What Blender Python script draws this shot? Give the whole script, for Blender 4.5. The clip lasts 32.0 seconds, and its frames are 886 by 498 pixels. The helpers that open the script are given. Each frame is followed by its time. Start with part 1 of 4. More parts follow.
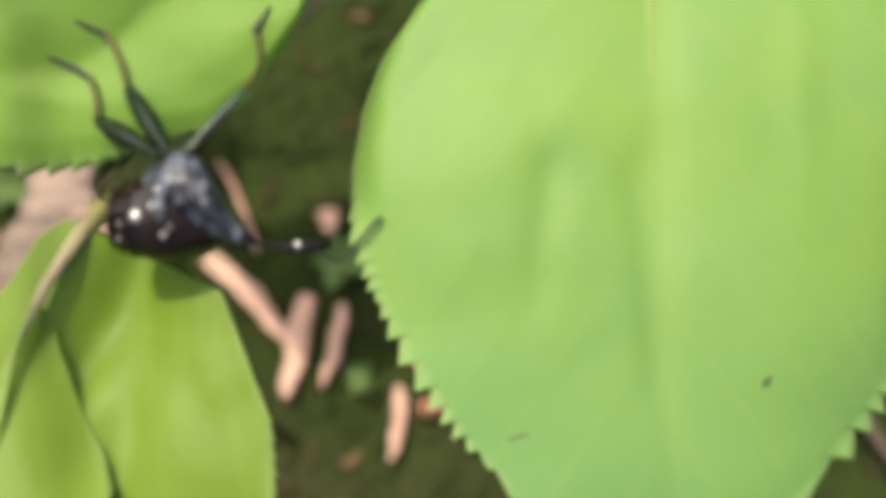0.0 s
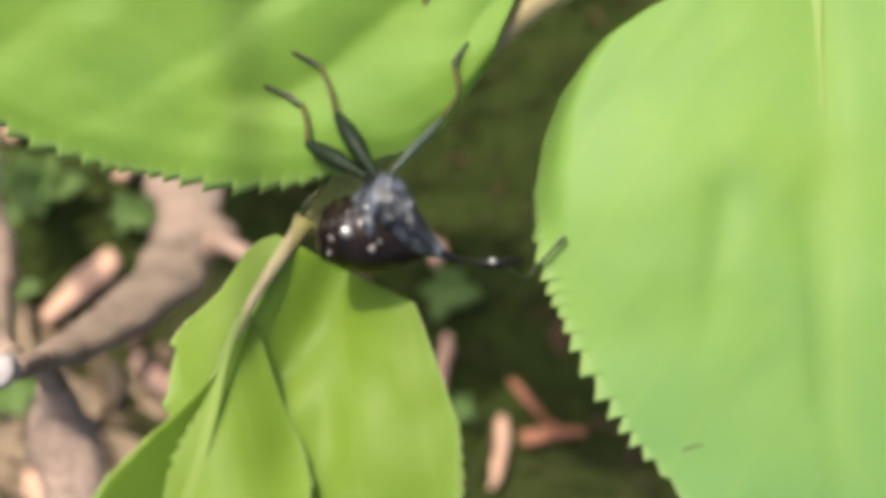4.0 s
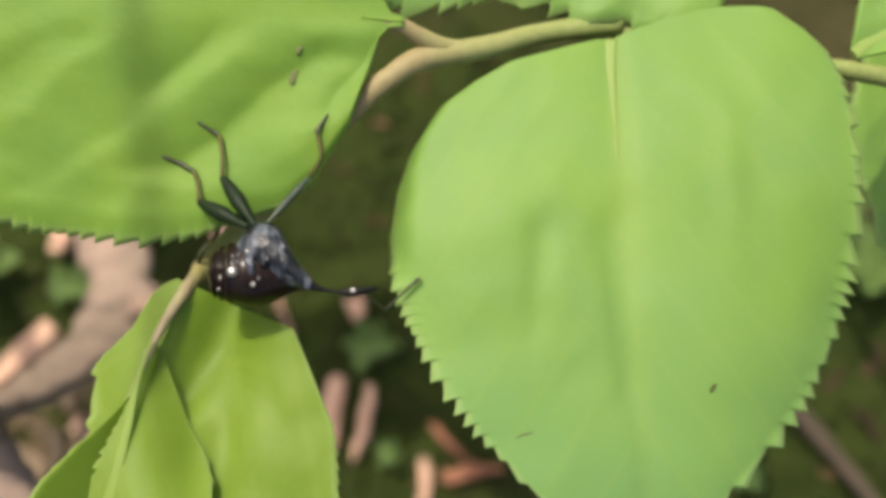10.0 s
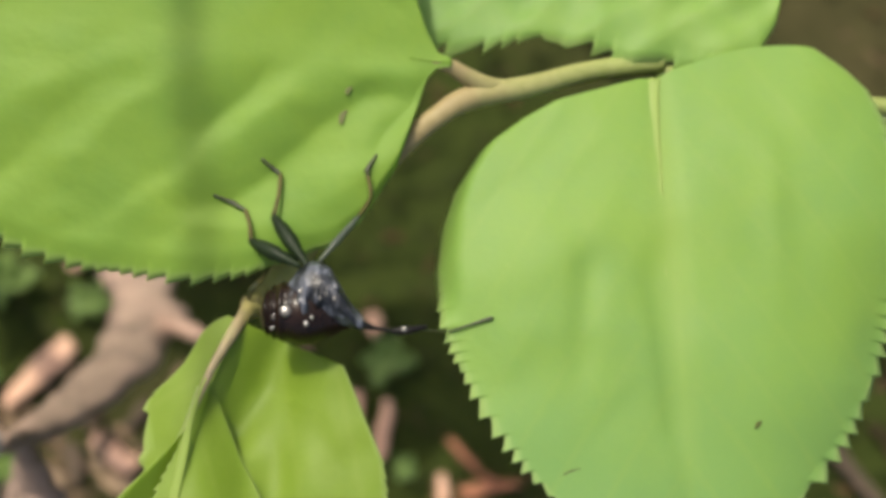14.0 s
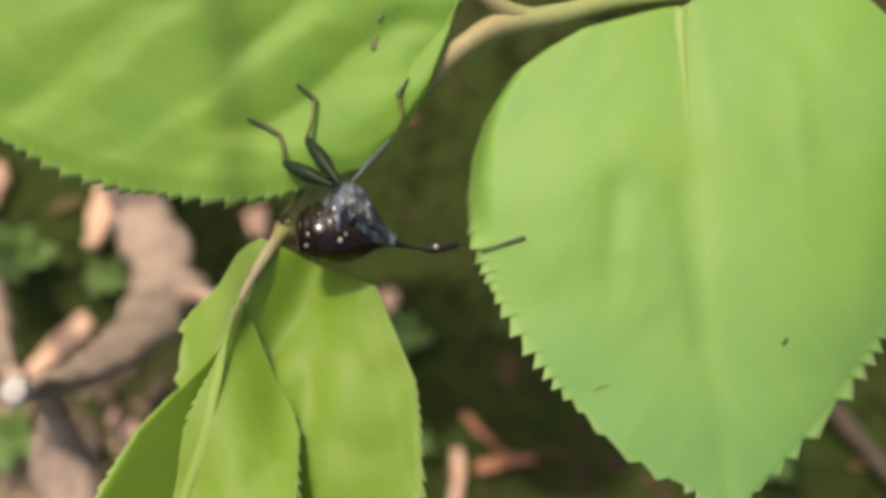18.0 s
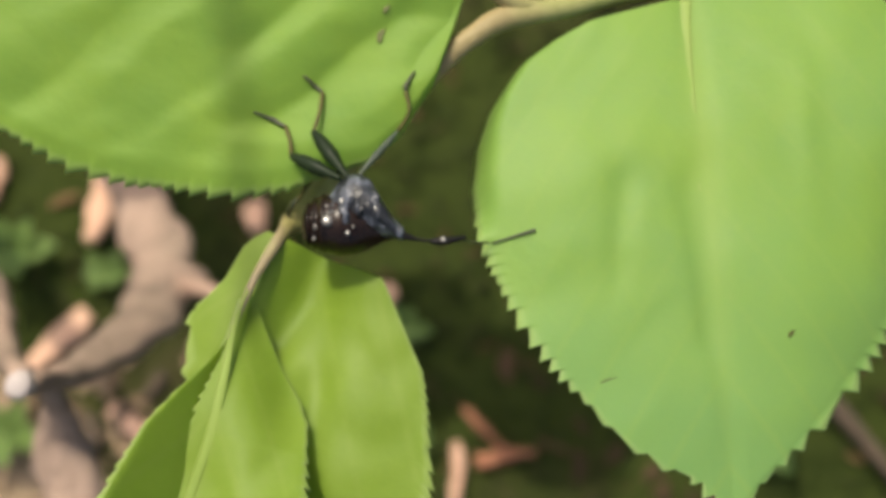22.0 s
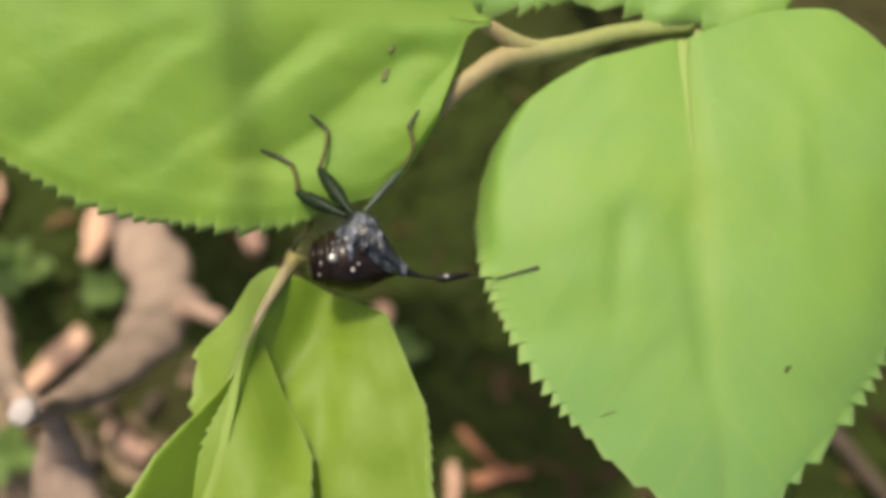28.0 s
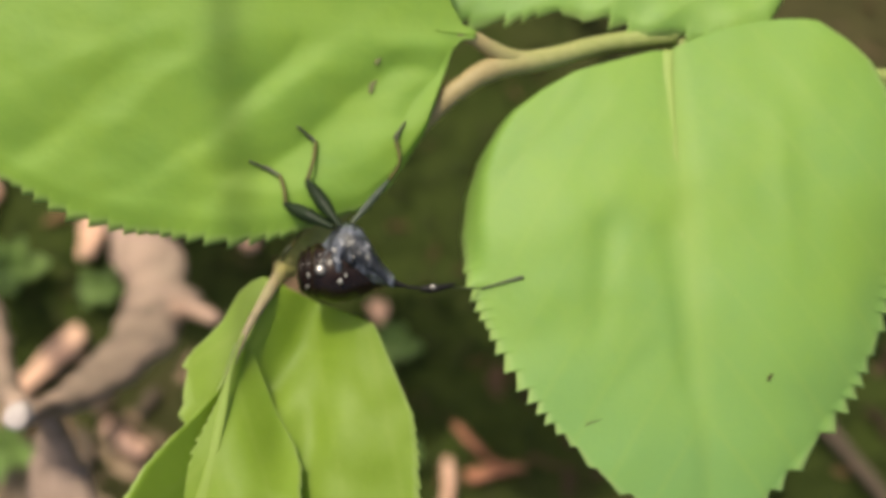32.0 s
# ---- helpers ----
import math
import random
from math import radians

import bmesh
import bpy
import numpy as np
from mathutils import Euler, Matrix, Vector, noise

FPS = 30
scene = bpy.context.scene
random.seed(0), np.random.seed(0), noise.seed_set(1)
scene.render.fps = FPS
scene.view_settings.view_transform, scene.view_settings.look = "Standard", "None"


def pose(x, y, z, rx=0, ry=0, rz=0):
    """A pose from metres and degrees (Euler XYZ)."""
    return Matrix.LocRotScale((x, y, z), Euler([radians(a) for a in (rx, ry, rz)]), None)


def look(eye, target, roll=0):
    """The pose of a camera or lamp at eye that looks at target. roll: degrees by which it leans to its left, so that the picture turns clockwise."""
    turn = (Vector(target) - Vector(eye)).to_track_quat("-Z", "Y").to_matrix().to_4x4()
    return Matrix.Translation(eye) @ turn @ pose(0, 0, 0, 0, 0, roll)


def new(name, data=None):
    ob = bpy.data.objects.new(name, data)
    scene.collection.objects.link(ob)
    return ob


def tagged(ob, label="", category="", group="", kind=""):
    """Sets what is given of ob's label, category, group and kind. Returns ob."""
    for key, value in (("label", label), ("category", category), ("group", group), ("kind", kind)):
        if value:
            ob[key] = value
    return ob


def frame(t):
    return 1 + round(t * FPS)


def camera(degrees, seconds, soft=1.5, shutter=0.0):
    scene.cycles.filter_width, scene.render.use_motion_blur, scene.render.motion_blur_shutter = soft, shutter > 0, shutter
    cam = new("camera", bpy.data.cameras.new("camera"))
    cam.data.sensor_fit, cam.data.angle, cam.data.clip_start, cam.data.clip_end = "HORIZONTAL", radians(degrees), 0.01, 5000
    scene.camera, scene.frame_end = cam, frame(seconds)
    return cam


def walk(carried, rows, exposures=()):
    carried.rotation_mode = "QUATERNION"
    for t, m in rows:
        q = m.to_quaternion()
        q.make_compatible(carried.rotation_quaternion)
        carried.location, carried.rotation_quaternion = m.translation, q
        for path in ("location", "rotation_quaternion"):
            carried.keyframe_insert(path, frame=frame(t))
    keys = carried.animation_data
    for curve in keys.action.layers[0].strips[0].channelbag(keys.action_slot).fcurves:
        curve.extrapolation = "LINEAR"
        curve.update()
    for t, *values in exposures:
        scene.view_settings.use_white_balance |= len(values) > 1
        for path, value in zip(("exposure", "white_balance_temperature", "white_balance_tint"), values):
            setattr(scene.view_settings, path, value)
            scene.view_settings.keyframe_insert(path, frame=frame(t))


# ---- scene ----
cam = camera(40.0, 32.0, soft=4.2)
# Close-range optics: focus on the insect, the litter below falls out of focus.
cam.data.dof.use_dof = True
cam.data.dof.focus_distance = 0.0755
cam.data.dof.aperture_fstop = 29.0
PATH = [
    (0, 0.00503, 0.01015, 0.19222, 10.27, -1.14, 1.06),
    (0.5, 0.00620, 0.00646, 0.19805, 12.09, -0.86, -2.41),
    (1, 0.00538, 0.00951, 0.19526, 12.11, -0.85, 0.23),
    (1.5, 0.00408, 0.01025, 0.19412, 12.38, -0.50, 0.10),
    (2, 0.00080, 0.01091, 0.19393, 12.32, 0.17, 0.81),
    (2.5, 0.00207, 0.01014, 0.19605, 11.88, 1.22, 1.53),
    (3, 0.00024, 0.01003, 0.19487, 11.95, 1.34, 2.05),
    (3.5, -0.00084, 0.00919, 0.19538, 11.98, 1.70, 3.42),
    (5.5, 0.00054, 0.00528, 0.19952, 13.50, 1.62, 0.23),
    (6, 0.00176, 0.00493, 0.20027, 14.02, 1.29, -0.03),
    (6.5, 0.00160, 0.00569, 0.20193, 14.63, 1.01, 0.02),
    (7, 0.00006, 0.00422, 0.20205, 15.21, 0.33, 0.11),
    (7.5, 0.00057, 0.00365, 0.20349, 15.67, -0.11, 0.27),
    (8, 0.00210, 0.00407, 0.20422, 15.69, 0.12, 0.39),
    (8.5, 0.00365, 0.00578, 0.20600, 14.77, -0.04, -0.07),
    (9, 0.00602, 0.00390, 0.20638, 14.74, 0.04, -0.04),
    (9.5, 0.00435, 0.00392, 0.20922, 14.99, 0.04, 0.07),
    (10, 0.00460, 0.00306, 0.20964, 15.22, -0.09, -0.18),
    (10.5, 0.00252, 0.00184, 0.20860, 15.41, -0.10, -0.01),
    (11, -0.00008, 0.00454, 0.20966, 15.54, 0.29, -0.09),
    (11.5, -0.00020, 0.00401, 0.20992, 15.44, -0.03, -0.27),
    (12, -0.00177, 0.00482, 0.20997, 15.32, 0.01, -0.24),
    (12.5, -0.00089, 0.00344, 0.20996, 15.62, 0.54, 0.15),
    (13, -0.00084, 0.00202, 0.21052, 15.47, -0.24, 0.02),
    (13.5, 0.00024, 0.00057, 0.21122, 15.65, -0.37, -0.24),
    (14, 0.00143, 0.00496, 0.21130, 15.36, -0.15, -0.18),
    (14.5, -0.00049, 0.00569, 0.21152, 15.65, -0.26, -0.13),
    (16.5, 0.00113, 0.00040, 0.21210, 16.61, -0.45, -0.07),
    (17, -0.00210, 0.00068, 0.21134, 16.49, -0.47, -0.15),
    (17.5, -0.00222, -0.00043, 0.21106, 16.26, -0.02, -0.14),
    (18, -0.00024, -0.00095, 0.21096, 15.85, 0.12, -0.18),
    (18.5, -0.00376, 0.00008, 0.21156, 15.71, -0.16, -0.24),
    (19, -0.00364, -0.00023, 0.21157, 15.77, -0.33, -0.30),
    (19.5, -0.00409, 0.00005, 0.21119, 15.90, -0.50, -0.26),
    (20, -0.00270, 0.00011, 0.21046, 15.83, -0.33, -0.27),
    (20.5, -0.00245, 0.00031, 0.21037, 15.58, -0.29, -0.11),
    (21, 0.00032, 0.00002, 0.21072, 15.39, -0.09, -0.24),
    (21.5, 0.00045, -0.00010, 0.21162, 15.46, -0.03, -0.24),
    (22, -0.00104, -0.00109, 0.21100, 15.59, -0.11, -0.31),
    (22.5, -0.00379, -0.00128, 0.21108, 15.55, -0.20, -0.12),
    (23, -0.00450, -0.00140, 0.21134, 15.53, -0.36, -0.09),
    (23.5, -0.00475, -0.00218, 0.21176, 15.48, -0.24, -0.03),
    (24, 0.00025, -0.00159, 0.21323, 15.63, -0.01, 0.05),
    (24.5, -0.00195, -0.00353, 0.21289, 15.85, 0.04, -0.03),
    (25, -0.00414, -0.00402, 0.21385, 15.93, -0.07, -0.10),
    (25.5, -0.00296, -0.00150, 0.21371, 16.15, -0.33, -0.16),
    (26, -0.00252, -0.00079, 0.21278, 16.17, -0.14, -0.08),
    (26.5, -0.00096, 0.00033, 0.21300, 16.06, -0.18, -0.28),
    (28.5, -0.00200, 0.00005, 0.21283, 16.13, -0.59, -0.29),
    (29, 0.00016, 0.00071, 0.21385, 15.93, -0.34, -0.35),
    (29.5, 0.00108, 0.00216, 0.21456, 15.73, -0.16, -0.33),
    (30, 0.00023, 0.00219, 0.21387, 16.14, -0.26, -0.62),
    (30.5, 0.00137, 0.00263, 0.21411, 16.05, 0.03, -0.50),
    (31, 0.00076, 0.00250, 0.21412, 15.76, -0.05, -0.58),
    (31.5, 0.00029, 0.00207, 0.21446, 15.53, -0.11, -0.48),
    (32, -0.00095, 0.00127, 0.21421, 15.56, -0.50, -0.48),
]
EXPOSURES = [(0, 0.445, 6340, 9), (1, 0.425, 6520, 8.5), (2, 0.455, 6380, 9), (3, 0.475, 6240, 9.5), (6, 0.395, 6420, 8.5), (7, 0.355, 6340, 8), (9, 0.285, 6540, 8), (13, 0.225, 6590, 8), (18, 0.215, 6640, 7.5), (32, 0.205, 6790, 7.5)]
walk(cam, [(t, pose(x, y, z, rx, ry, rz)) for t, x, y, z, rx, ry, rz in PATH], EXPOSURES)

# ---- light ----
SUN_FROM = Vector((-0.57, 0.82, 1.9)).normalized()
world = bpy.data.worlds.new("world")
scene.world = world
world.use_nodes = True
wn = world.node_tree.nodes
sky = wn.new("ShaderNodeTexSky")
sky.sky_type = "NISHITA"
sky.sun_disc = False
sky.dust_density = 6.0
sky.ozone_density = 0.3
sky.sun_elevation = math.asin(SUN_FROM.z)
sky.sun_rotation = math.atan2(SUN_FROM.x, SUN_FROM.y)
wn["Background"].inputs["Strength"].default_value = 0.15
world.node_tree.links.new(sky.outputs["Color"], wn["Background"].inputs["Color"])
sun = new("sun", bpy.data.lights.new("sun", "SUN"))
sun.data.energy = 3.1
sun.data.angle = radians(0.53)
sun.data.color = (1.0, 0.93, 0.80)
sun.matrix_world = look(SUN_FROM * 3, (0, 0, 0))

MM = 0.001


# ---- materials ----
class Nodes:
    """A short hand for node materials."""

    def __init__(self, name):
        self.mat = bpy.data.materials.new(name)
        self.mat.use_nodes = True
        self.tree = self.mat.node_tree
        self.tree.nodes.clear()
        self.out = self.tree.nodes.new("ShaderNodeOutputMaterial")

    def add(self, kind, **inputs):
        node = self.tree.nodes.new(kind)
        for key, value in inputs.items():
            key = key.replace("_", " ")
            if hasattr(value, "is_output"):
                self.tree.links.new(value, node.inputs[key])
            else:
                node.inputs[key].default_value = value
        return node

    def noise(self, scale, detail=3.0, rough=0.55, coord=None):
        coord = coord or self.add("ShaderNodeTexCoord").outputs["Object"]
        return self.add("ShaderNodeTexNoise", Vector=coord, Scale=scale, Detail=detail, Roughness=rough).outputs["Fac"]

    def ramp(self, fac, stops):
        node = self.add("ShaderNodeValToRGB", Fac=fac)
        while len(node.color_ramp.elements) < len(stops):
            node.color_ramp.elements.new(0.5)
        for el, (pos, col) in zip(node.color_ramp.elements, stops):
            el.position, el.color = pos, (*col, 1) if len(col) == 3 else col
        return node.outputs["Color"]

    def mix(self, fac, a, b, blend="MIX"):
        node = self.tree.nodes.new("ShaderNodeMix")
        node.data_type, node.blend_type = "RGBA", blend
        for socket, value in ((node.inputs[0], fac), (node.inputs[6], a), (node.inputs[7], b)):
            if hasattr(value, "is_output"):
                self.tree.links.new(value, socket)
            elif socket == node.inputs[0]:
                socket.default_value = value
            else:
                socket.default_value = (*value, 1)
        return node.outputs[2]

    def bump(self, height, strength, distance, normal=None):
        node = self.add("ShaderNodeBump", Height=height, Strength=strength, Distance=distance)
        if normal:
            self.tree.links.new(normal, node.inputs["Normal"])
        return node.outputs["Normal"]

    def done(self, shader):
        self.tree.links.new(shader, self.out.inputs["Surface"])
        return self.mat


def leaf_material(name, deep, pale, vein, through_amount=0.36, rough=0.58, sky_sheen=None, crinkle=0.0):
    n = Nodes(name)
    big = n.noise(130, 3)
    fine = n.noise(1500, 4)
    cells = n.add("ShaderNodeTexVoronoi", Vector=n.add("ShaderNodeTexCoord").outputs["Object"], Scale=1300.0)
    cells.feature = "DISTANCE_TO_EDGE"
    net = n.ramp(cells.outputs["Distance"], [(0.0, (1, 1, 1)), (0.12, (0, 0, 0))])
    base = n.mix(n.ramp(big, [(0.32, (0, 0, 0)), (0.7, (1, 1, 1))]), deep, pale)
    base = n.mix(0.22, base, n.ramp(fine, [(0.3, deep), (0.7, pale)]))
    if sky_sheen:
        # a bluish sheen of reflected sky, painted over the outer half in uneven patches
        run = n.add("ShaderNodeMapRange", Value=n.add("ShaderNodeSeparateXYZ", Vector=n.add("ShaderNodeTexCoord").outputs["Object"]).outputs["X"])
        run.inputs["From Min"].default_value, run.inputs["From Max"].default_value = 0.012, 0.036
        patchy = n.mix(0.35, run.outputs["Result"], n.noise(160, 3))
        base = n.mix(n.ramp(patchy, [(0.25, (0, 0, 0)), (0.75, (0.42, 0.42, 0.42))]), base, sky_sheen)
    # lateral veins, stored along the second texture axis
    split = n.add("ShaderNodeSeparateXYZ", Vector=n.add("ShaderNodeUVMap").outputs["UV"])
    line = n.ramp(split.outputs["Y"], [(0.0, (0, 0, 0)), (0.80, (0, 0, 0)), (1.0, (1, 1, 1))])
    wash = n.mix(line, base, vein)
    base = n.mix(0.22, base, wash)
    base = n.mix(n.mix(1.0, net, (0.04, 0.04, 0.04), "MULTIPLY"), base, vein)
    soft_rib = n.ramp(split.outputs["X"], [(0.0, (0.5, 0.5, 0.5)), (0.02, (0.25, 0.25, 0.25)), (0.06, (0, 0, 0))])
    if sky_sheen:
        soft_rib = n.mix(run.outputs["Result"], soft_rib, (0, 0, 0))
    base = n.mix(soft_rib, base, vein)
    rim = n.ramp(split.outputs["X"], [(0.0, (0, 0, 0)), (0.955, (0, 0, 0)), (1.0, (0.55, 0.55, 0.55))])
    base = n.mix(rim, base, (0.42, 0.52, 0.20))
    normal = n.bump(net, 0.02, 0.0001)
    normal = n.bump(fine, 0.2, 0.0001, normal)
    if crinkle:
        along = n.add("ShaderNodeMapping", Vector=n.add("ShaderNodeTexCoord").outputs["Object"], Rotation=(0, 0, 0.75), Scale=(0.8, 1.1, 1)).outputs["Vector"]
        normal = n.bump(n.noise(270, 3, 0.55, along), crinkle, 0.0005, normal)
    bsdf = n.add("ShaderNodeBsdfPrincipled", Base_Color=base, Roughness=rough, Normal=normal)
    bsdf.inputs["Specular IOR Level"].default_value = 0.33
    back = n.add("ShaderNodeBsdfTranslucent", Color=n.mix(0.6, base, (0.39, 0.62, 0.05)), Normal=normal)
    mixed = n.add("ShaderNodeMixShader", Fac=through_amount)
    n.tree.links.new(bsdf.outputs[0], mixed.inputs[1])
    n.tree.links.new(back.outputs[0], mixed.inputs[2])
    return n.done(mixed.outputs[0])


def plain_material(name, dark, light, scale, rough=0.6, bump=0.3, depth=0.0003, metallic=0.0, coat=0.0, by_object=0.0, stretch=(1, 1, 1), specular=0.5):
    n = Nodes(name)
    coord = n.add("ShaderNodeMapping", Vector=n.add("ShaderNodeTexCoord").outputs["Object"], Scale=stretch).outputs["Vector"]
    a, b = n.noise(scale, 4, 0.6, coord), n.noise(scale * 6.3, 3, 0.6, coord)
    base = n.ramp(a, [(0.3, dark), (0.72, light)])
    base = n.mix(0.35, base, n.ramp(b, [(0.3, dark), (0.7, light)]))
    if by_object:
        info = n.add("ShaderNodeObjectInfo").outputs["Random"]
        base = n.mix(by_object, base, n.ramp(info, [(0.0, tuple(c * 0.45 for c in dark)), (0.5, light), (1.0, tuple(min(1, c * 1.25) for c in light))]))
    normal = n.bump(a, bump, depth)
    normal = n.bump(b, bump, depth * 0.3, normal)
    bsdf = n.add("ShaderNodeBsdfPrincipled", Base_Color=base, Roughness=rough, Metallic=metallic, Normal=normal)
    bsdf.inputs["Coat Weight"].default_value = coat
    bsdf.inputs["Coat Roughness"].default_value = 0.12
    bsdf.inputs["Specular IOR Level"].default_value = specular
    return n.done(bsdf.outputs[0])


LEAF = leaf_material("leaf", (0.198, 0.352, 0.080), (0.240, 0.390, 0.064), (0.30, 0.43, 0.09), rough=0.52, crinkle=0.12, sky_sheen=(0.170, 0.352, 0.150))
LEAF_OLD = leaf_material("mature_leaf", (0.176, 0.318, 0.046), (0.232, 0.372, 0.044), (0.228, 0.372, 0.05), rough=0.58, crinkle=0.3)
VEIN_YOUNG = leaf_material("young_vein", (0.21, 0.315, 0.035), (0.26, 0.365, 0.06), (0.29, 0.39, 0.08), 0.36, 0.5)
LEAF_YOUNG = leaf_material("young_leaf", (0.165, 0.265, 0.018), (0.22, 0.325, 0.036), (0.28, 0.37, 0.07), rough=0.52)
VEIN = leaf_material("vein", (0.28, 0.40, 0.085), (0.325, 0.435, 0.105), (0.34, 0.44, 0.12), 0.36, 0.5)


def stem_material():
    """Young bark: green at both ends, flushed pink and tan round the fork; shade painted at the joint."""
    n = Nodes("stem")
    coord = n.add("ShaderNodeTexCoord").outputs["Object"]
    along = n.add("ShaderNodeSeparateXYZ", Vector=coord).outputs["X"]
    wander = n.noise(300, 3)
    shift = n.add("ShaderNodeMapRange", Value=along)
    shift.inputs["From Min"].default_value, shift.inputs["From Max"].default_value = -0.020, 0.020
    mixed = n.mix(0.16, shift.outputs["Result"], wander)
    # stops near 0.26 paint the joint's shade, 0.31 lifts the shaded olive stretch
    base = n.ramp(mixed, [(0.165, (0.24, 0.335, 0.08)), (0.205, (0.275, 0.27, 0.12)), (0.235, (0.30, 0.235, 0.145)), (0.262, (0.17, 0.135, 0.07)), (0.285, (0.25, 0.225, 0.075)), (0.31, (0.37, 0.36, 0.10)), (0.40, (0.27, 0.245, 0.085)), (0.47, (0.30, 0.21, 0.11)), (0.56, (0.30, 0.235, 0.11)), (0.64, (0.265, 0.27, 0.095)), (0.80, (0.22, 0.29, 0.07))])
    fine = n.noise(1600, 3)
    base = n.mix(0.3, base, n.ramp(fine, [(0.3, (0.18, 0.17, 0.055)), (0.7, (0.34, 0.30, 0.15))]))
    bsdf = n.add("ShaderNodeBsdfPrincipled", Base_Color=base, Roughness=0.55, Normal=n.bump(fine, 0.4, 0.0001))
    bsdf.inputs["Specular IOR Level"].default_value = 0.3
    return n.done(bsdf.outputs[0])


STEM = stem_material()
BLACK = plain_material("black_shell", (0.005, 0.005, 0.005), (0.014, 0.012, 0.011), 700, 0.45, 0.3, 0.00006, specular=0.15)
BROWN = plain_material("brown_shell", (0.006, 0.0045, 0.004), (0.021, 0.0095, 0.0055), 500, 0.26, 0.25, 0.00006, specular=0.26)


def chest_material():
    """Black grooved shell with silvery-blue scales in patches."""
    n = Nodes("slate_shell")
    coord = n.add("ShaderNodeTexCoord").outputs["Object"]
    along = n.add("ShaderNodeMapping", Vector=coord, Rotation=(0, 0, 0.5), Scale=(1, 0.3, 1)).outputs["Vector"]
    patch = n.noise(1150, 3, 0.6, along)
    cells = n.add("ShaderNodeTexVoronoi", Vector=coord, Scale=4200.0)
    grain = cells.outputs["Distance"]
    scales = n.ramp(patch, [(0.38, (0.006, 0.007, 0.009)), (0.50, (0.05, 0.055, 0.068)), (0.68, (0.17, 0.185, 0.23))])
    base = n.mix(n.ramp(grain, [(0.25, (0, 0, 0)), (0.7, (0.5, 0.5, 0.5))]), scales, (0.006, 0.007, 0.009))
    normal = n.bump(grain, 0.3, 0.00005, n.bump(patch, 0.9, 0.0003))
    bsdf = n.add("ShaderNodeBsdfPrincipled", Base_Color=base, Roughness=0.38, Normal=normal)
    bsdf.inputs["Specular IOR Level"].default_value = 0.45
    return n.done(bsdf.outputs[0])


SLATE = chest_material()
LEG = plain_material("leg_shell", (0.006, 0.012, 0.005), (0.018, 0.030, 0.012), 900, 0.45, 0.3, 0.00005, specular=0.14)
PALE_LEG = plain_material("pale_leg_shell", (0.03, 0.045, 0.028), (0.075, 0.09, 0.06), 900, 0.4, 0.3, 0.00005)
FEELER = plain_material("feeler_shell", (0.02, 0.028, 0.008), (0.05, 0.055, 0.018), 900, 0.45, 0.3, 0.00005)
SHANK = plain_material("shank_shell", (0.042, 0.05, 0.010), (0.12, 0.098, 0.03), 700, 0.55, 0.3, 0.00005, specular=0.2)


def moss_and_shade(n, green, brown):
    """Two patches of moss, a third painted for shade, brown crumbs of earth between them."""
    coord = n.add("ShaderNodeTexCoord").outputs["Object"]
    near = None
    # the last spot darkens the right-hand soil in place of shade
    for spot in ((0.004, 0.056, 0.0), (-0.086, 0.074, 0.0), (0.070, 0.018, 0.0)):
        far = n.add("ShaderNodeVectorMath", Vector=coord)
        far.operation = "DISTANCE"
        far.inputs[1].default_value = spot
        if near is None:
            near = far.outputs["Value"]
        else:
            least = n.tree.nodes.new("ShaderNodeMath")
            least.operation = "MINIMUM"
            n.tree.links.new(near, least.inputs[0])
            n.tree.links.new(far.outputs["Value"], least.inputs[1])
            near = least.outputs["Value"]
    reach = n.add("ShaderNodeMapRange", Value=near)
    reach.inputs["From Min"].default_value, reach.inputs["From Max"].default_value = 0.028, 0.080
    edge = n.mix(0.55, reach.outputs["Result"], n.noise(45, 4))
    return n.mix(n.ramp(edge, [(0.36, (0, 0, 0)), (0.62, (1, 1, 1))]), green, brown)


def soil_material():
    n = Nodes("soil")
    a, b = n.noise(70, 4, 0.6), n.noise(440, 3, 0.6)
    base = moss_and_shade(n, n.ramp(a, [(0.3, (0.022, 0.034, 0.006)), (0.72, (0.038, 0.054, 0.010))]), n.ramp(a, [(0.3, (0.034, 0.032, 0.013)), (0.72, (0.072, 0.060, 0.027))]))
    base = n.mix(0.3, base, n.ramp(b, [(0.3, (0.014, 0.020, 0.004)), (0.7, (0.045, 0.050, 0.014))]))
    normal = n.bump(b, 0.8, 0.0008, n.bump(a, 0.9, 0.003))
    bsdf = n.add("ShaderNodeBsdfPrincipled", Base_Color=base, Roughness=0.95, Normal=normal)
    bsdf.inputs["Specular IOR Level"].default_value = 0.1
    return n.done(bsdf.outputs[0])


SOIL = soil_material()
CHIP = plain_material("wood_chip", (0.46, 0.235, 0.14), (0.70, 0.45, 0.31), 170, 0.75, 0.6, 0.0006, by_object=0.3, stretch=(0.25, 1, 1))
RUST = plain_material("rusty_chip", (0.20, 0.075, 0.035), (0.40, 0.17, 0.09), 170, 0.8, 0.6, 0.0006, stretch=(0.25, 1, 1))
DULL = plain_material("dull_bark", (0.05, 0.035, 0.022), (0.12, 0.085, 0.055), 150, 0.9, 0.8, 0.0008)


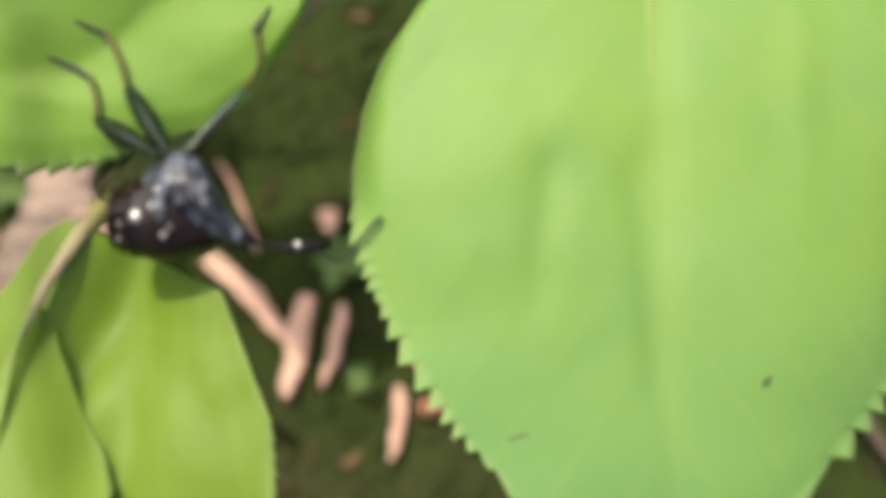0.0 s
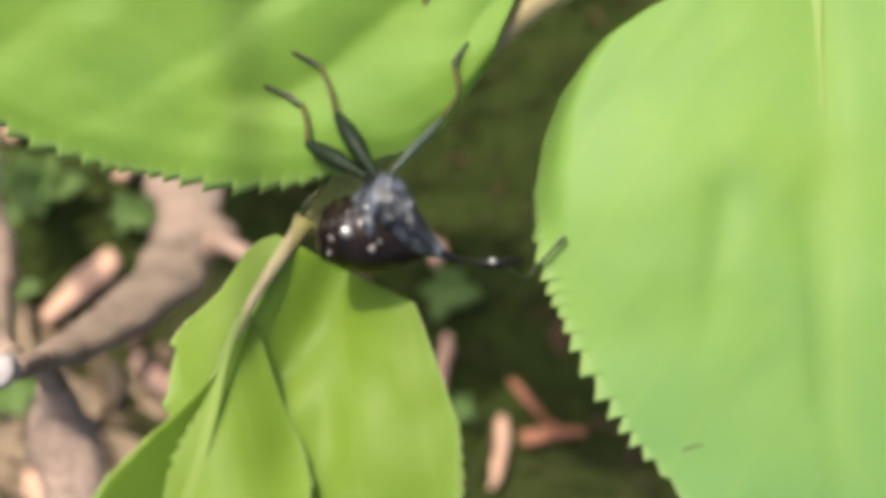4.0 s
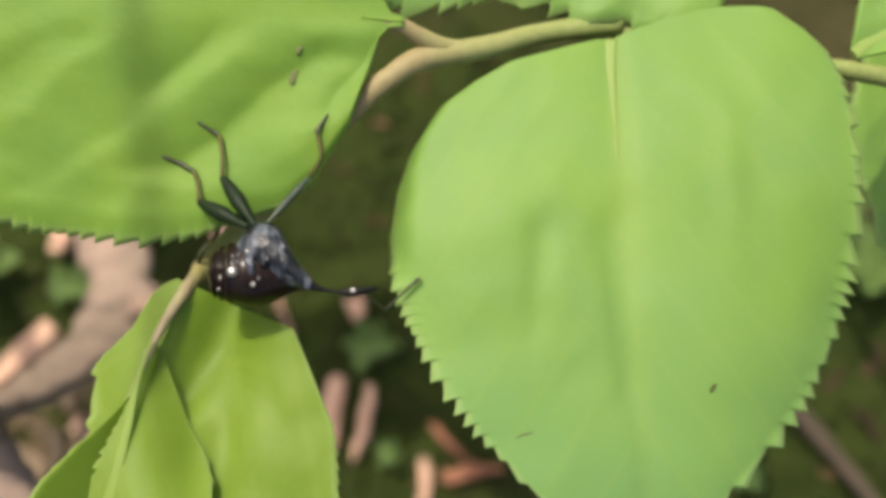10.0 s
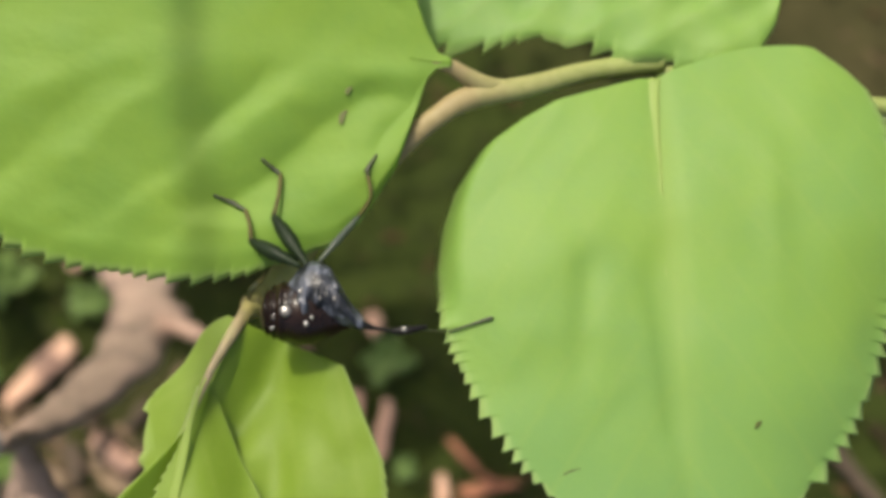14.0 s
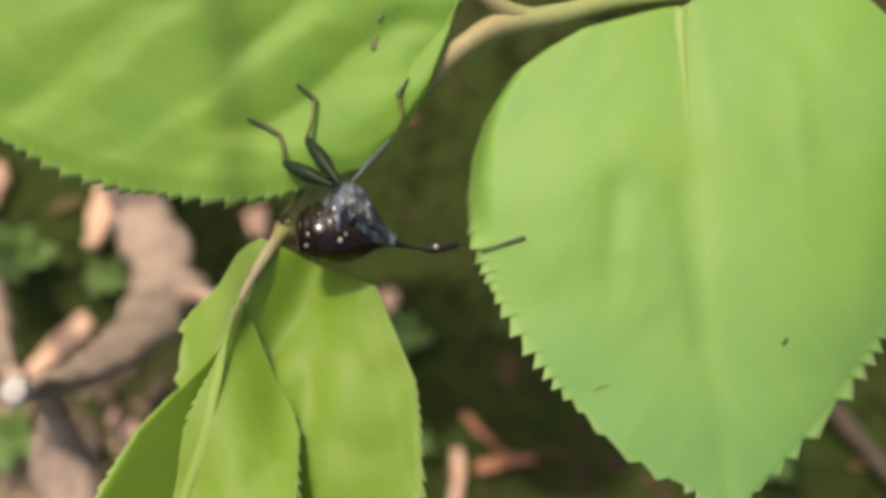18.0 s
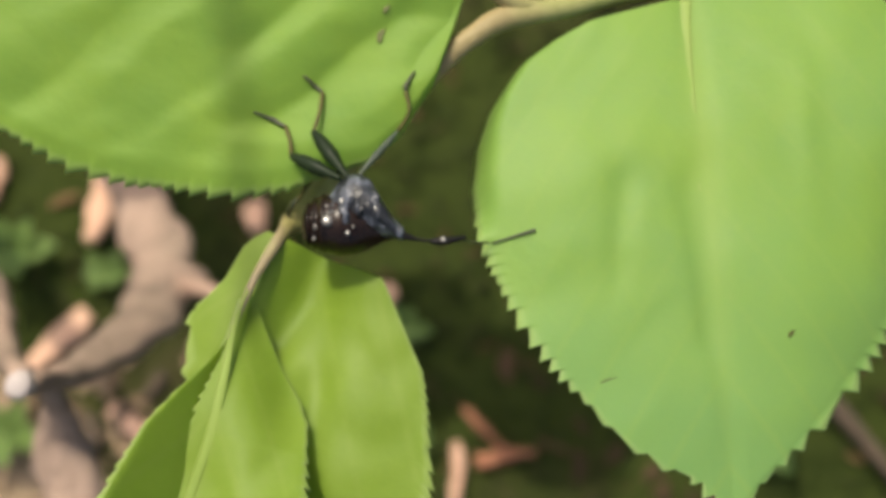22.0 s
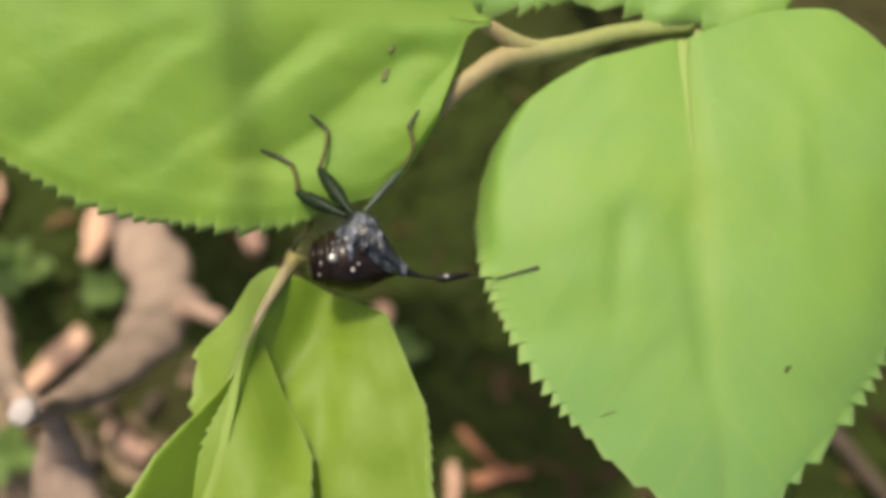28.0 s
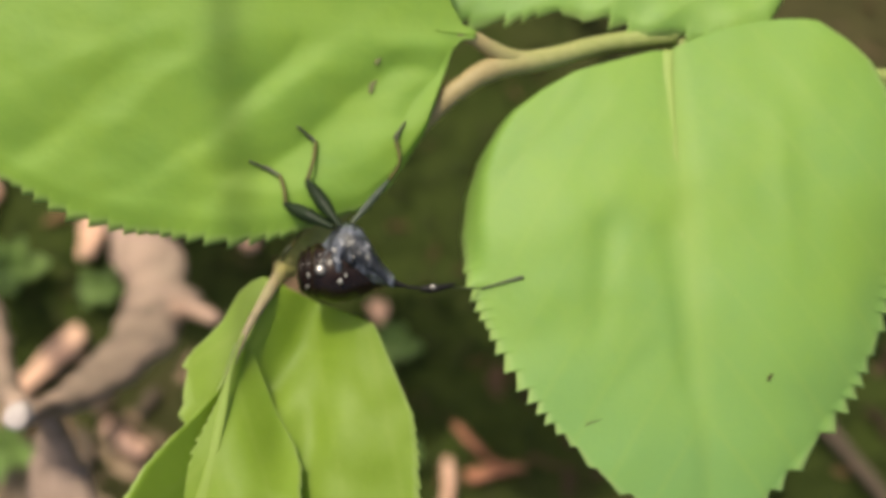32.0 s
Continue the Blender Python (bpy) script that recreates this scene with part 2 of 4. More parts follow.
def bark_material():
    """Weathered pinkish bark with grey lichen patches and dark cracks."""
    n = Nodes("bark")
    a, b, big = n.noise(190, 4, 0.6), n.noise(1100, 3, 0.6), n.noise(52, 3, 0.5)
    base = n.ramp(a, [(0.3, (0.19, 0.135, 0.10)), (0.72, (0.48, 0.335, 0.255))])
    base = n.mix(n.ramp(big, [(0.50, (0, 0, 0)), (0.62, (0.5, 0.5, 0.5))]), base, n.ramp(a, [(0.3, (0.08, 0.068, 0.045)), (0.72, (0.25, 0.205, 0.145))]))
    base = n.mix(0.3, base, n.ramp(b, [(0.35, (0.08, 0.055, 0.036)), (0.7, (0.52, 0.37, 0.285))]))
    normal = n.bump(b, 0.8, 0.0004, n.bump(a, 0.9, 0.0012))
    return n.done(n.add("ShaderNodeBsdfPrincipled", Base_Color=base, Roughness=0.85, Normal=normal).outputs[0])


BARK = bark_material()
STUB = plain_material("split_wood", (0.26, 0.165, 0.12), (0.44, 0.30, 0.225), 190, 0.8, 0.5, 0.0005)
CUT = plain_material("cut_wood", (0.30, 0.25, 0.23), (0.56, 0.50, 0.48), 220, 0.8, 0.4, 0.0003)
MOSS = leaf_material("sprout", (0.08, 0.145, 0.03), (0.145, 0.215, 0.055), (0.19, 0.25, 0.075), 0.25, 0.6)


STONE = plain_material("stone", (0.12, 0.14, 0.15), (0.26, 0.29, 0.31), 150, 0.8, 0.5, 0.0006)
SPECK = plain_material("dark_speck", (0.045, 0.06, 0.016), (0.10, 0.105, 0.03), 900, 0.7, 0.4, 0.0001, specular=0.1)
SCAB = plain_material("scab", (0.06, 0.075, 0.014), (0.12, 0.12, 0.028), 900, 0.7, 0.4, 0.0001)


def crumb_material(name, stops, rough=0.85, brown=None):
    n = Nodes(name)
    pick = n.add("ShaderNodeNewGeometry").outputs["Random Per Island"]
    own = n.ramp(pick, stops)
    if brown:
        own = moss_and_shade(n, own, n.ramp(pick, brown))
    base = n.mix(0.25, own, n.ramp(n.noise(700, 3), [(0.3, stops[0][1]), (0.7, stops[-1][1])]))
    bsdf = n.add("ShaderNodeBsdfPrincipled", Base_Color=base, Roughness=rough)
    bsdf.inputs["Specular IOR Level"].default_value = 0.1
    return n.done(bsdf.outputs[0])


CRUMB = crumb_material("bark_crumb", [(0.0, (0.018, 0.030, 0.006)), (0.6, (0.026, 0.040, 0.008)), (0.92, (0.034, 0.040, 0.012)), (1.0, (0.050, 0.044, 0.016))], brown=[(0.0, (0.028, 0.026, 0.010)), (0.5, (0.055, 0.046, 0.020)), (0.85, (0.095, 0.066, 0.034)), (1.0, (0.13, 0.09, 0.05))])
STRAW = crumb_material("straw", [(0.0, (0.025, 0.024, 0.008)), (0.75, (0.05, 0.04, 0.014)), (1.0, (0.20, 0.12, 0.06))])


DRY = plain_material("dry_leaf", (0.15, 0.105, 0.06), (0.36, 0.26, 0.17), 160, 0.8, 0.5, 0.0004)


# ---- mesh helpers ----
def part(name, bm, material, parent, label=""):
    mesh = bpy.data.meshes.new(name)
    bm.to_mesh(mesh)
    bm.free()
    for poly in mesh.polygons:
        poly.use_smooth = True
    mesh.materials.append(material)
    ob = new(name, mesh)
    ob.parent = parent
    if label:
        tagged(ob, label)
    return ob


def ring_tube(bm, rings, cap=True):
    """Joins rings of points into a closed skin."""
    made = [[bm.verts.new(p) for p in ring] for ring in rings]
    n = len(made[0])
    for a, b in zip(made, made[1:]):
        for i in range(n):
            bm.faces.new((a[i], a[(i + 1) % n], b[(i + 1) % n], b[i]))
    if cap:
        bm.faces.new(list(reversed(made[0])))
        bm.faces.new(made[-1])
    return bm


def smooth_path(points, radii, steps):
    """A soft curve through the points, in millimetres."""
    pts = [Vector(p) for p in points]
    out = []
    for i in range(len(pts) - 1):
        p0, p1, p2, p3 = pts[max(i - 1, 0)], pts[i], pts[i + 1], pts[min(i + 2, len(pts) - 1)]
        for k in range(steps):
            t = k / steps
            v = 0.5 * ((2 * p1) + (p2 - p0) * t + (2 * p0 - 5 * p1 + 4 * p2 - p3) * t * t + (3 * p1 - p0 - 3 * p2 + p3) * t ** 3)
            out.append((v, radii[i] * (1 - t) + radii[i + 1] * t))
    out.append((pts[-1], radii[-1]))
    return out


def tube(points, radii, sides=10, steps=5, rough=0.0, flat=1.0, seed=0.0, lump=0.3):
    """A tapered limb along a soft curve, millimetres in, metres out."""
    path = smooth_path(points, radii, steps)
    rings = []
    for i, (p, r) in enumerate(path):
        d = (path[min(i + 1, len(path) - 1)][0] - path[max(i - 1, 0)][0]).normalized()
        side = d.cross(Vector((0, 0, 1)))
        side = side.normalized() if side.length > 1e-4 else Vector((1, 0, 0))
        up = side.cross(d).normalized()
        ring = []
        for k in range(sides):
            a = 2 * math.pi * k / sides
            o = side * math.cos(a) + up * math.sin(a) * flat
            rr = r
            if rough:
                rr *= 1 + rough * noise.noise((p + o * r) * lump + Vector((seed, seed, 0)))
            ring.append((p + o * rr) * MM)
        rings.append(ring)
    return ring_tube(bmesh.new(), rings)


def interp(table, s):
    return float(np.interp(s, [a for a, _ in table], [b for _, b in table]))


def saw(phase, rise=0.72):
    """A soft saw tooth between 0 and 1: a long rise, a short fall."""
    phase %= 1.0
    t = phase / rise if phase < rise else (1 - phase) / (1 - rise)
    return t * t * (3 - 2 * t)


def ease(t):
    t = min(1.0, max(0.0, t))
    return t * t * (3 - 2 * t)


def window(v, lo, hi, soft):
    """1 between lo and hi, fading to 0 over soft beyond them."""
    return ease((v - lo) / soft + 1) * ease((hi - v) / soft + 1)


def leaf_height(s, u, w, shape, seed=0.0, length=36.0):
    """Height of the blade over its midrib, millimetres: fold of either half, cup, swells between the side veins, turned-down margin, sag of the tip,
    then pleats (along a side vein) and creases (along the midrib)."""
    fold_left, fold_right, cup, swell, veins, curl, sag = shape[:7]
    a = abs(u)
    edge = a / max(w, 0.5)
    z = (fold_left if u > 0 else fold_right) * a - cup * a * a / 225
    drift = 0.5 * noise.noise(Vector((s * 5 + seed, u * 0.16, veins)))
    z += swell * saw((s - 1.25 * a / length) * veins + drift) * min(1.0, a / 3.0) * (1 - 0.6 * min(edge, 1.0) ** 3)
    z += (shape[9] if len(shape) > 9 else 0.12) * min(1.0, a / 1.2)
    for side, start, slant, drop, breadth, back, near, far in shape[7] if len(shape) > 7 else ():
        if u * side > 0:
            # a valley along one side vein: a slope down to it and a quicker rise beyond
            q = (length * (s - start) - slant * a + 0.5 * noise.noise(Vector((a * 0.5, seed, start)))) / math.hypot(1, slant)
            t = min(1.0, max(0.0, q / breadth))
            dip = 1 - (1 - (1 - t) ** 2) if q > 0 else 1 - ease(-q / back)
            z -= drop * dip * window(a, near, far, 2.0)
    for side, a0, a1, s0, s1, depth, breadth in shape[8] if len(shape) > 8 else ():
        if u * side > 0:
            k = min(1.0, max(0.0, (s - s0) / (s1 - s0)))
            z -= depth * math.exp(-((a - a0 - (a1 - a0) * k) / breadth) ** 2) * window(s, s0, s1, max(0.1, 0.05 * breadth))
    z += 0.45 * noise.noise(Vector((s * 4.0 + seed, u * 0.13, seed))) + (0.06 + 0.55 * swell) * noise.noise(Vector((s * 11 + seed, u * 0.33, seed)))
    z += 0.6 * swell * noise.noise(Vector((s * length * 0.45 + seed, u * 0.6, 3.0)))
    if isinstance(curl, tuple):
        # only one margin is turned, along the lower half of the blade
        curl = curl[0] if u > 0 else curl[1] * max(0.0, math.sin(math.pi * min(1.0, s / 0.47)))
    return z - curl * (max(0.0, edge - 0.90) / 0.10) ** 1.3 - sag * s * s


def leaf_blade(length, left, right, shape, teeth=26, tooth=0.55, first=0.1, rows=170, cols=15, seed=0.0, lobe=(0, 0)):
    """A toothed blade along +x; left and right are half widths along the midrib."""
    bm = bmesh.new()
    uv = bm.loops.layers.uv.new("UVMap")
    grid, info = [], []
    for i in range(rows + 1):
        s = i / rows
        line, tags = [], []
        for j in range(-cols, cols + 1):
            table = left if j > 0 else right
            w = interp(table, s)
            f = (abs(j) / cols) ** 0.8
            u = w * f
            x = s * length
            if f > 0.95 and tooth:
                # forward-leaning saw teeth on the margin
                count, onset = (teeth, first) if isinstance(teeth, int) else (teeth[0 if j > 0 else 1], first[0 if j > 0 else 1])
                run = s * count + 0.55 * math.sin(s * 9 + seed) + 0.45 * math.sin(s * 31 + 2 * seed + (1 if j > 0 else 0))
                c = run % 1.0
                saw = (c / 0.85) ** 1.15 if c < 0.85 else (1 - c) / 0.15
                own = abs(math.sin(12.9 * math.floor(run) + 3.1 * seed + (7 if j > 0 else 0)))
                grow = tooth * saw * (f - 0.95) / 0.05 * min(1.0, max(0.0, (s - onset) * 6)) * (0.4 + 1.0 * own)
                u += grow
                x += grow * 0.55
            sgn = 1 if j > 0 else -1
            z = leaf_height(s, w * f * sgn, w, shape, seed, length)
            x -= lobe[0 if j > 0 else 1] * math.sin(math.pi * min(1.0, u / 16.0)) * (1 - s) ** 5
            y = u * sgn
            line.append(bm.verts.new((x * MM, y * MM, z * MM)))
            side = abs(((s * shape[4] - 0.043 * abs(u) * shape[4]) % 1.0) - 0.5) * 2
            tags.append((abs(j) / cols, 1 - side))
        grid.append(line)
        info.append(tags)
    for i in range(rows):
        for j in range(2 * cols):
            f = bm.faces.new((grid[i][j], grid[i + 1][j], grid[i + 1][j + 1], grid[i][j + 1]))
            for loop, (a, b) in zip(f.loops, ((i, j), (i + 1, j), (i + 1, j + 1), (i, j + 1))):
                loop[uv].uv = info[a][b]
    return bm


RIB = (1.25, 1.1, 0.9, 0.7, 0.52, 0.4, 0.3, 0.2, 0.1)
SHORT_RIB = (0.8, 0.68, 0.54, 0.42, 0.3, 0.22, 0.16, 0.12, 0.06)
BASE_RIB = (0.6, 0.3)
LATE_RIB = (0.15, 0.3, 0.75, 0.9, 0.8, 0.6, 0.45, 0.3, 0.1)


def leaf_vein(length, shape, r0, seed=0.0, rib=RIB, bow=0.0):
    steps = (0, 0.06, 0.14, 0.25, 0.36, 0.48, 0.6, 0.75, 0.9)
    pts = [(s * length, bow * math.sin(math.pi * min(1.0, s / 0.6)) + 0.35 * noise.noise(Vector((s * 7.0, seed, 1.0))), leaf_height(s, 0, 1, shape, seed, length) + 0.07 - 0.14 * s - 0.7 * max(0.0, s - 0.36)) for s in steps[:len(rib)]]
    return tube(pts, [r0 * k for k in rib], 10, 5, flat=0.14)


def add_leaf(parent, m, length, left, right, shape, material, vein=0.5, teeth=26, tooth=0.55, seed=0.0, label="", first=0.1, rows=170, lobe=(0, 0), rib=RIB, cols=15, bow=0.0):
    blade = part("leaf", leaf_blade(length, left, right, shape, teeth, tooth, first, rows, cols, seed, lobe), material, parent, label)
    blade.matrix_basis = m
    solid = blade.modifiers.new("thickness", "SOLIDIFY")
    solid.thickness, solid.offset = 0.00022, -1.0
    part("midrib", leaf_vein(length, shape, vein, seed, rib, bow), VEIN_YOUNG if material == LEAF_YOUNG else LEAF_OLD if material == LEAF_OLD else VEIN, blade)
    return blade


def at(x, y, z, heading, pitch=0.0, roll=0.0):
    """A leaf's pose: base in millimetres, heading of its tip, nose-up pitch, roll about its midrib."""
    return Matrix.Translation((x * MM, y * MM, z * MM)) @ Euler((0, 0, radians(heading))).to_matrix().to_4x4() @ Euler((0, radians(-pitch), 0)).to_matrix().to_4x4() @ Euler((radians(roll), 0, 0)).to_matrix().to_4x4()


def thing(name, label, category, group="", kind=""):
    return tagged(new(name), label, category, group, kind)


# ---- ground ----
def ground_height(x, y):
    r = math.hypot(x, y)
    calm = 1.0 / (1.0 + (r / 400.0) ** 2)
    p = Vector((x, y, 0))
    return calm * (5.0 * noise.noise(p * 0.012) + 3.5 * noise.noise(p * 0.05) + 1.6 * noise.noise(p * 0.17)) + 12 * (1 - calm) * noise.noise(p * 0.001)


def build_ground():
    n = 120
    axis = [(abs(i / n) ** 3.2 * 60000 + abs(i / n) * 190) * (1 if i > 0 else -1) for i in range(-n, n + 1)]
    bm = bmesh.new()
    grid = [[bm.verts.new((x * MM, (y + 30) * MM, ground_height(x, y + 30) * MM)) for x in axis] for y in axis]
    for a, b in zip(grid, grid[1:]):
        for j in range(2 * n):
            bm.faces.new((a[j], a[j + 1], b[j + 1], b[j]))
    ob = part("ground", bm, SOIL, None)
    tagged(ob, "dark garden soil under bark mulch", "ground", kind="structure")


build_ground()


# ---- the shrub ----
shrub = thing("shrub_branch", "slender shrub twig with broad light green saw-toothed leaves", "shrub")

# the broad leaf, seen whole
BROAD = at(16.1, 38.0, 134.6, -87.8, 6.5, 2.0)
BROAD_FORM = (0.09, 0.09, 2.0, 0.05, 6.0, (0.1, 3.6), 7.2, (),
              ((-1, 5.6, 6.2, 0.40, 0.52, 0.34, 0.9), (-1, 1.4, 0.7, 0.42, 0.66, 0.36, 0.6), (1, 0.5, 0.3, 0.45, 0.70, -0.12, 0.4), (1, 7.1, 6.6, 0.22, 0.42, -0.16, 1.0), (1, 17.0, 13.0, 0.62, 1.0, 3.3, 7.0)))
add_leaf(shrub, BROAD, 33.9,
         [(0, 11.0), (0.03, 13.0), (0.06, 14.3), (0.12, 15.1), (0.25, 15.3), (0.36, 15.0), (0.5, 14.0), (0.6, 12.85), (0.7, 10.7), (0.8, 7.6), (0.88, 4.7), (0.93, 2.8), (0.945, 2.15), (1, 0.45)],
         [(0, 1.0), (0.04, 7.4), (0.074, 10.0), (0.116, 12.3), (0.18, 14.05), (0.254, 15.1), (0.35, 15.6), (0.46, 15.2), (0.55, 14.2), (0.65, 12.4), (0.75, 10.1), (0.85, 7.2), (0.89, 5.4), (0.925, 3.3), (0.932, 2.2), (0.97, 1.0), (1, -0.45)],
         BROAD_FORM, LEAF, 0.5, (28, 35), 0.52, 1.0, first=(0.05, 0.38), rows=420, lobe=(1.9, 0), cols=30, rib=SHORT_RIB, bow=-0.5)
# the leaf the insect holds on to
HALF = [(0.104, 11.0), (0.138, 12.6), (0.253, 15.6), (0.33, 16.4), (0.473, 16.4), (0.57, 15.6), (0.666, 13.7), (0.77, 11.0), (0.885, 6.5), (1, 0.0)]
UPPER = at(2.3, 37.9, 137.6, 174.8, 4.5, -12.0)
UPPER_FORM = (0.0, 0.06, 0.8, 0.125, 6.0, 0.45, 0.5,
              ((1, 0.066, 0.97, 0.8, 3.5, 4.5, 3.0, 10.5), (1, 0.23, 0.75, 0.4, 2.4, 2.2, 2.5, 5.5), (1, 0.42, 0.9, 0.22, 3.5, 3.0, 4.0, 11.0), (1, 0.02, 0.55, 0.25, 1.6, 1.8, 1.5, 6.0)), (), 0.02)
add_leaf(shrub, UPPER, 46.0,
         [(0, 0.25), (0.02, 0.5), (0.033, 1.3), (0.041, 3.2), (0.062, 7.2)] + [(a, w * (0.965 if a > 0.2 else 1.0)) for a, w in HALF], [(0, 0.25), (0.02, 0.6), (0.04, 2.0), (0.063, 4.5), (0.092, 8.5)] + HALF,
         UPPER_FORM, LEAF_OLD, 0.2, 40, 0.42, 2.0, rows=340, cols=34, rib=BASE_RIB)
# the leaf hanging below the insect
add_leaf(shrub, at(-11.62, 21.6, 133.2, -114.0, -4.0), 32.4,
         [(0, 7.5), (0.01, 7.9), (0.0925, 10.75), (0.141, 12.4), (0.216, 13.8), (0.327, 15.5), (0.43, 16.2), (0.6, 14.8), (0.8, 9.0), (1, 0.0)],
         [(0, 0.9), (0.02, 1.5), (0.049, 1.95), (0.123, 2.2), (0.17, 2.75), (0.215, 3.3), (0.24, 3.0), (0.27, 2.3), (0.3, 1.5), (0.5, 1.5), (0.8, 1.0), (1, 0.0)],
         (0.04, -0.2, 0.2, 0.13, 5.0, 0.0, 1.0, (), ((1, 4.8, 8.8, 0.10, 0.5, 0.9, 1.6), (1, 3.3, 2.6, -0.05, 0.2, 1.9, 1.8))), LEAF_YOUNG, 0.3, (34, 13), 0.6, 3.0, first=(0.1, 0.12), rows=260, rib=LATE_RIB, cols=26)
# the folded young leaf over it
add_leaf(shrub, at(-13.4, 17.6, 134.5, -102.7, 1.0), 38.0,
         [(0, 0.15), (0.03, 0.9), (0.117, 3.3), (0.157, 4.7), (0.199, 5.7), (0.31, 6.7), (0.5, 6.9), (0.8, 4.0), (1, 0.0)],
         [(0, 0.15), (0.09, 0.35), (0.13, 0.5), (0.2, 1.0), (0.32, 1.45), (0.5, 1.7), (0.8, 1.0), (1, 0.0)],
         (-0.04, -0.12, 0.0, 0.11, 7.0, 0.0, 1.0, (), ((1, 2.0, 3.4, 0.08, 0.5, -0.35, 1.5), (1, 7.0, 7.6, 0.30, 1.0, -2.6, 3.4), (1, 1.0, 6.5, 0.0, 0.25, 2.2, 3.0))), LEAF_YOUNG, 0.4, 40, 0.5, 4.0, first=0.1, rows=260, rib=LATE_RIB, cols=22)
# the darker leaf tucked under it, its blade turned up on edge
add_leaf(shrub, at(-13.9, 17.2, 133.4, -102.7, 1.0), 38.0,
         [(0, 0.1), (0.2, 0.8), (0.5, 1.0), (0.8, 0.6), (1, 0.0)],
         [(0, 0.1), (0.08, 0.3), (0.12, 0.9), (0.18, 1.9), (0.25, 2.9), (0.37, 3.8), (0.5, 4.2), (0.8, 2.6), (1, 0.0)],
         (-0.05, 1.35, 0.3, 0.1, 7.0, 0.1, 1.0), LEAF_YOUNG, 0.2, 40, 0.3, 5.0, first=0.12, rows=220, rib=LATE_RIB)
# the leaf behind the stem
add_leaf(shrub, at(25.6, 49.0, 134.6, 178.0, -4.5), 32.0,
         [(0, 4.0), (0.02, 7.0), (0.06, 9.2), (0.1, 10.0), (0.2, 10.0), (0.26, 9.4), (0.32, 9.5), (0.36, 9.0), (0.42, 8.2), (0.5, 7.8), (0.6, 8.1), (0.7, 8.3), (0.8, 8.4), (0.9, 8.2), (0.97, 6.0), (1, 0.0)],
         [(0, 4.0), (0.03, 7.0), (0.1, 9.5), (0.3, 10.6), (0.6, 10.4), (0.8, 9.4), (0.95, 7.0), (1, 0.0)],
         (0.03, 0.03, 0.4, 0.3, 6.0, 0.2, 0.0), LEAF, 0.4, 17, 1.0, 6.0, first=0.0, rows=260)
# leaves on the next twigs, then unseen foliage further up the shrub, added for shade
add_leaf(shrub, at(33.2, 38.0, 132.2, 32.0), 24.0, [(0, 0.4), (0.1, 2.8), (0.4, 6.5), (0.7, 5.0), (1, 0)], [(0, 0.4), (0.1, 1.4), (0.4, 4.0), (0.7, 3.6), (1, 0)],
         (0.1, 0.1, 0.5, 0.3, 6.0, 0.2, 0.5), LEAF, 0.35, 22, 0.5, 7.0)
add_leaf(shrub, at(47.0, 56.0, 112.0, -82.0, -6.0, -14.0), 38.0, [(0, 0.4), (0.1, 5.0), (0.4, 11.0), (0.7, 9.0), (1, 0)], [(0, 0.4), (0.1, 5.0), (0.4, 11.0), (0.7, 9.0), (1, 0)],
         (0.1, 0.1, 0.5, 0.2, 6.0, 0.2, 0.5), LEAF, 0.35, 24, 0.5, 17.0)
SHADE_OVAL = [(0, 1.0), (0.08, 7.5), (0.2, 12.0), (0.35, 14.5), (0.5, 14.0), (0.7, 10.0), (0.88, 4.5), (1, 0)]
# out of view, placed to shade the soil and the dead branch
for x, y, z, heading, seed in ((-6, 78, 131.5, 150, 8), (-20, 86, 135.5, 35, 9), (-32, 94, 137.5, 165, 10), (2, 80, 126.5, 70, 11), (-38, 122, 148.5, 20, 12), (-66, 120, 138.5, 190, 13)):
    add_leaf(shrub, at(x, y, z, heading, -4, 6), 36.0, SHADE_OVAL, SHADE_OVAL, (0.08, 0.08, 1.0, 0.4, 6.0, 0.3, 1.0), LEAF, 0.45, 28, 0.6, seed)
part("stem", tube([(17.0, 39.85, 133.2), (12.5, 39.15, 133.5), (8.0, 37.55, 134.6), (3.6, 36.25, 135.5), (1.4, 34.9, 135.6), (-0.5, 33.5, 135.0), (-5.9, 28.9, 132.4), (-9.05, 25.6, 130.4), (-10.5, 24.05, 130.7), (-11.15, 23.0, 131.3), (-11.45, 21.95, 132.7), (-12.35, 19.8, 134.0), (-13.4, 17.5, 134.3), (-14.5, 13.9, 134.6), (-15.2, 10.0, 134.6)],
                  [0.7, 0.74, 0.76, 0.82, 0.8, 0.78, 0.9, 1.0, 0.82, 0.74, 0.5, 0.38, 0.26, 0.14, 0.05], 12, 6, 0.15), STEM, shrub)
part("joint", tube([(-10.95, 23.3, 131.1), (-11.15, 23.0, 131.4), (-11.3, 22.6, 131.9)], [0.6, 0.85, 0.55], 12, 3, 0.2), STEM, shrub, "swollen brown leaf joint, darkened for shade")
part("petiole", tube([(6.6, 37.25, 134.9), (4.9, 37.1, 135.5), (3.4, 37.45, 136.2), (2.2, 37.9, 136.95), (1.1, 38.05, 137.25), (0.2, 38.1, 137.2)], [0.5, 0.62, 0.6, 0.5, 0.38, 0.2], 12, 5), STEM, shrub)
part("twig", tube([(29.5, 37.5, 131.2), (31.4, 37.3, 131.6), (38.0, 36.5, 130.5), (52.0, 34.0, 128.0)], [0.4, 0.6, 0.7, 0.8], 10, 5, 0.15), STEM, shrub)
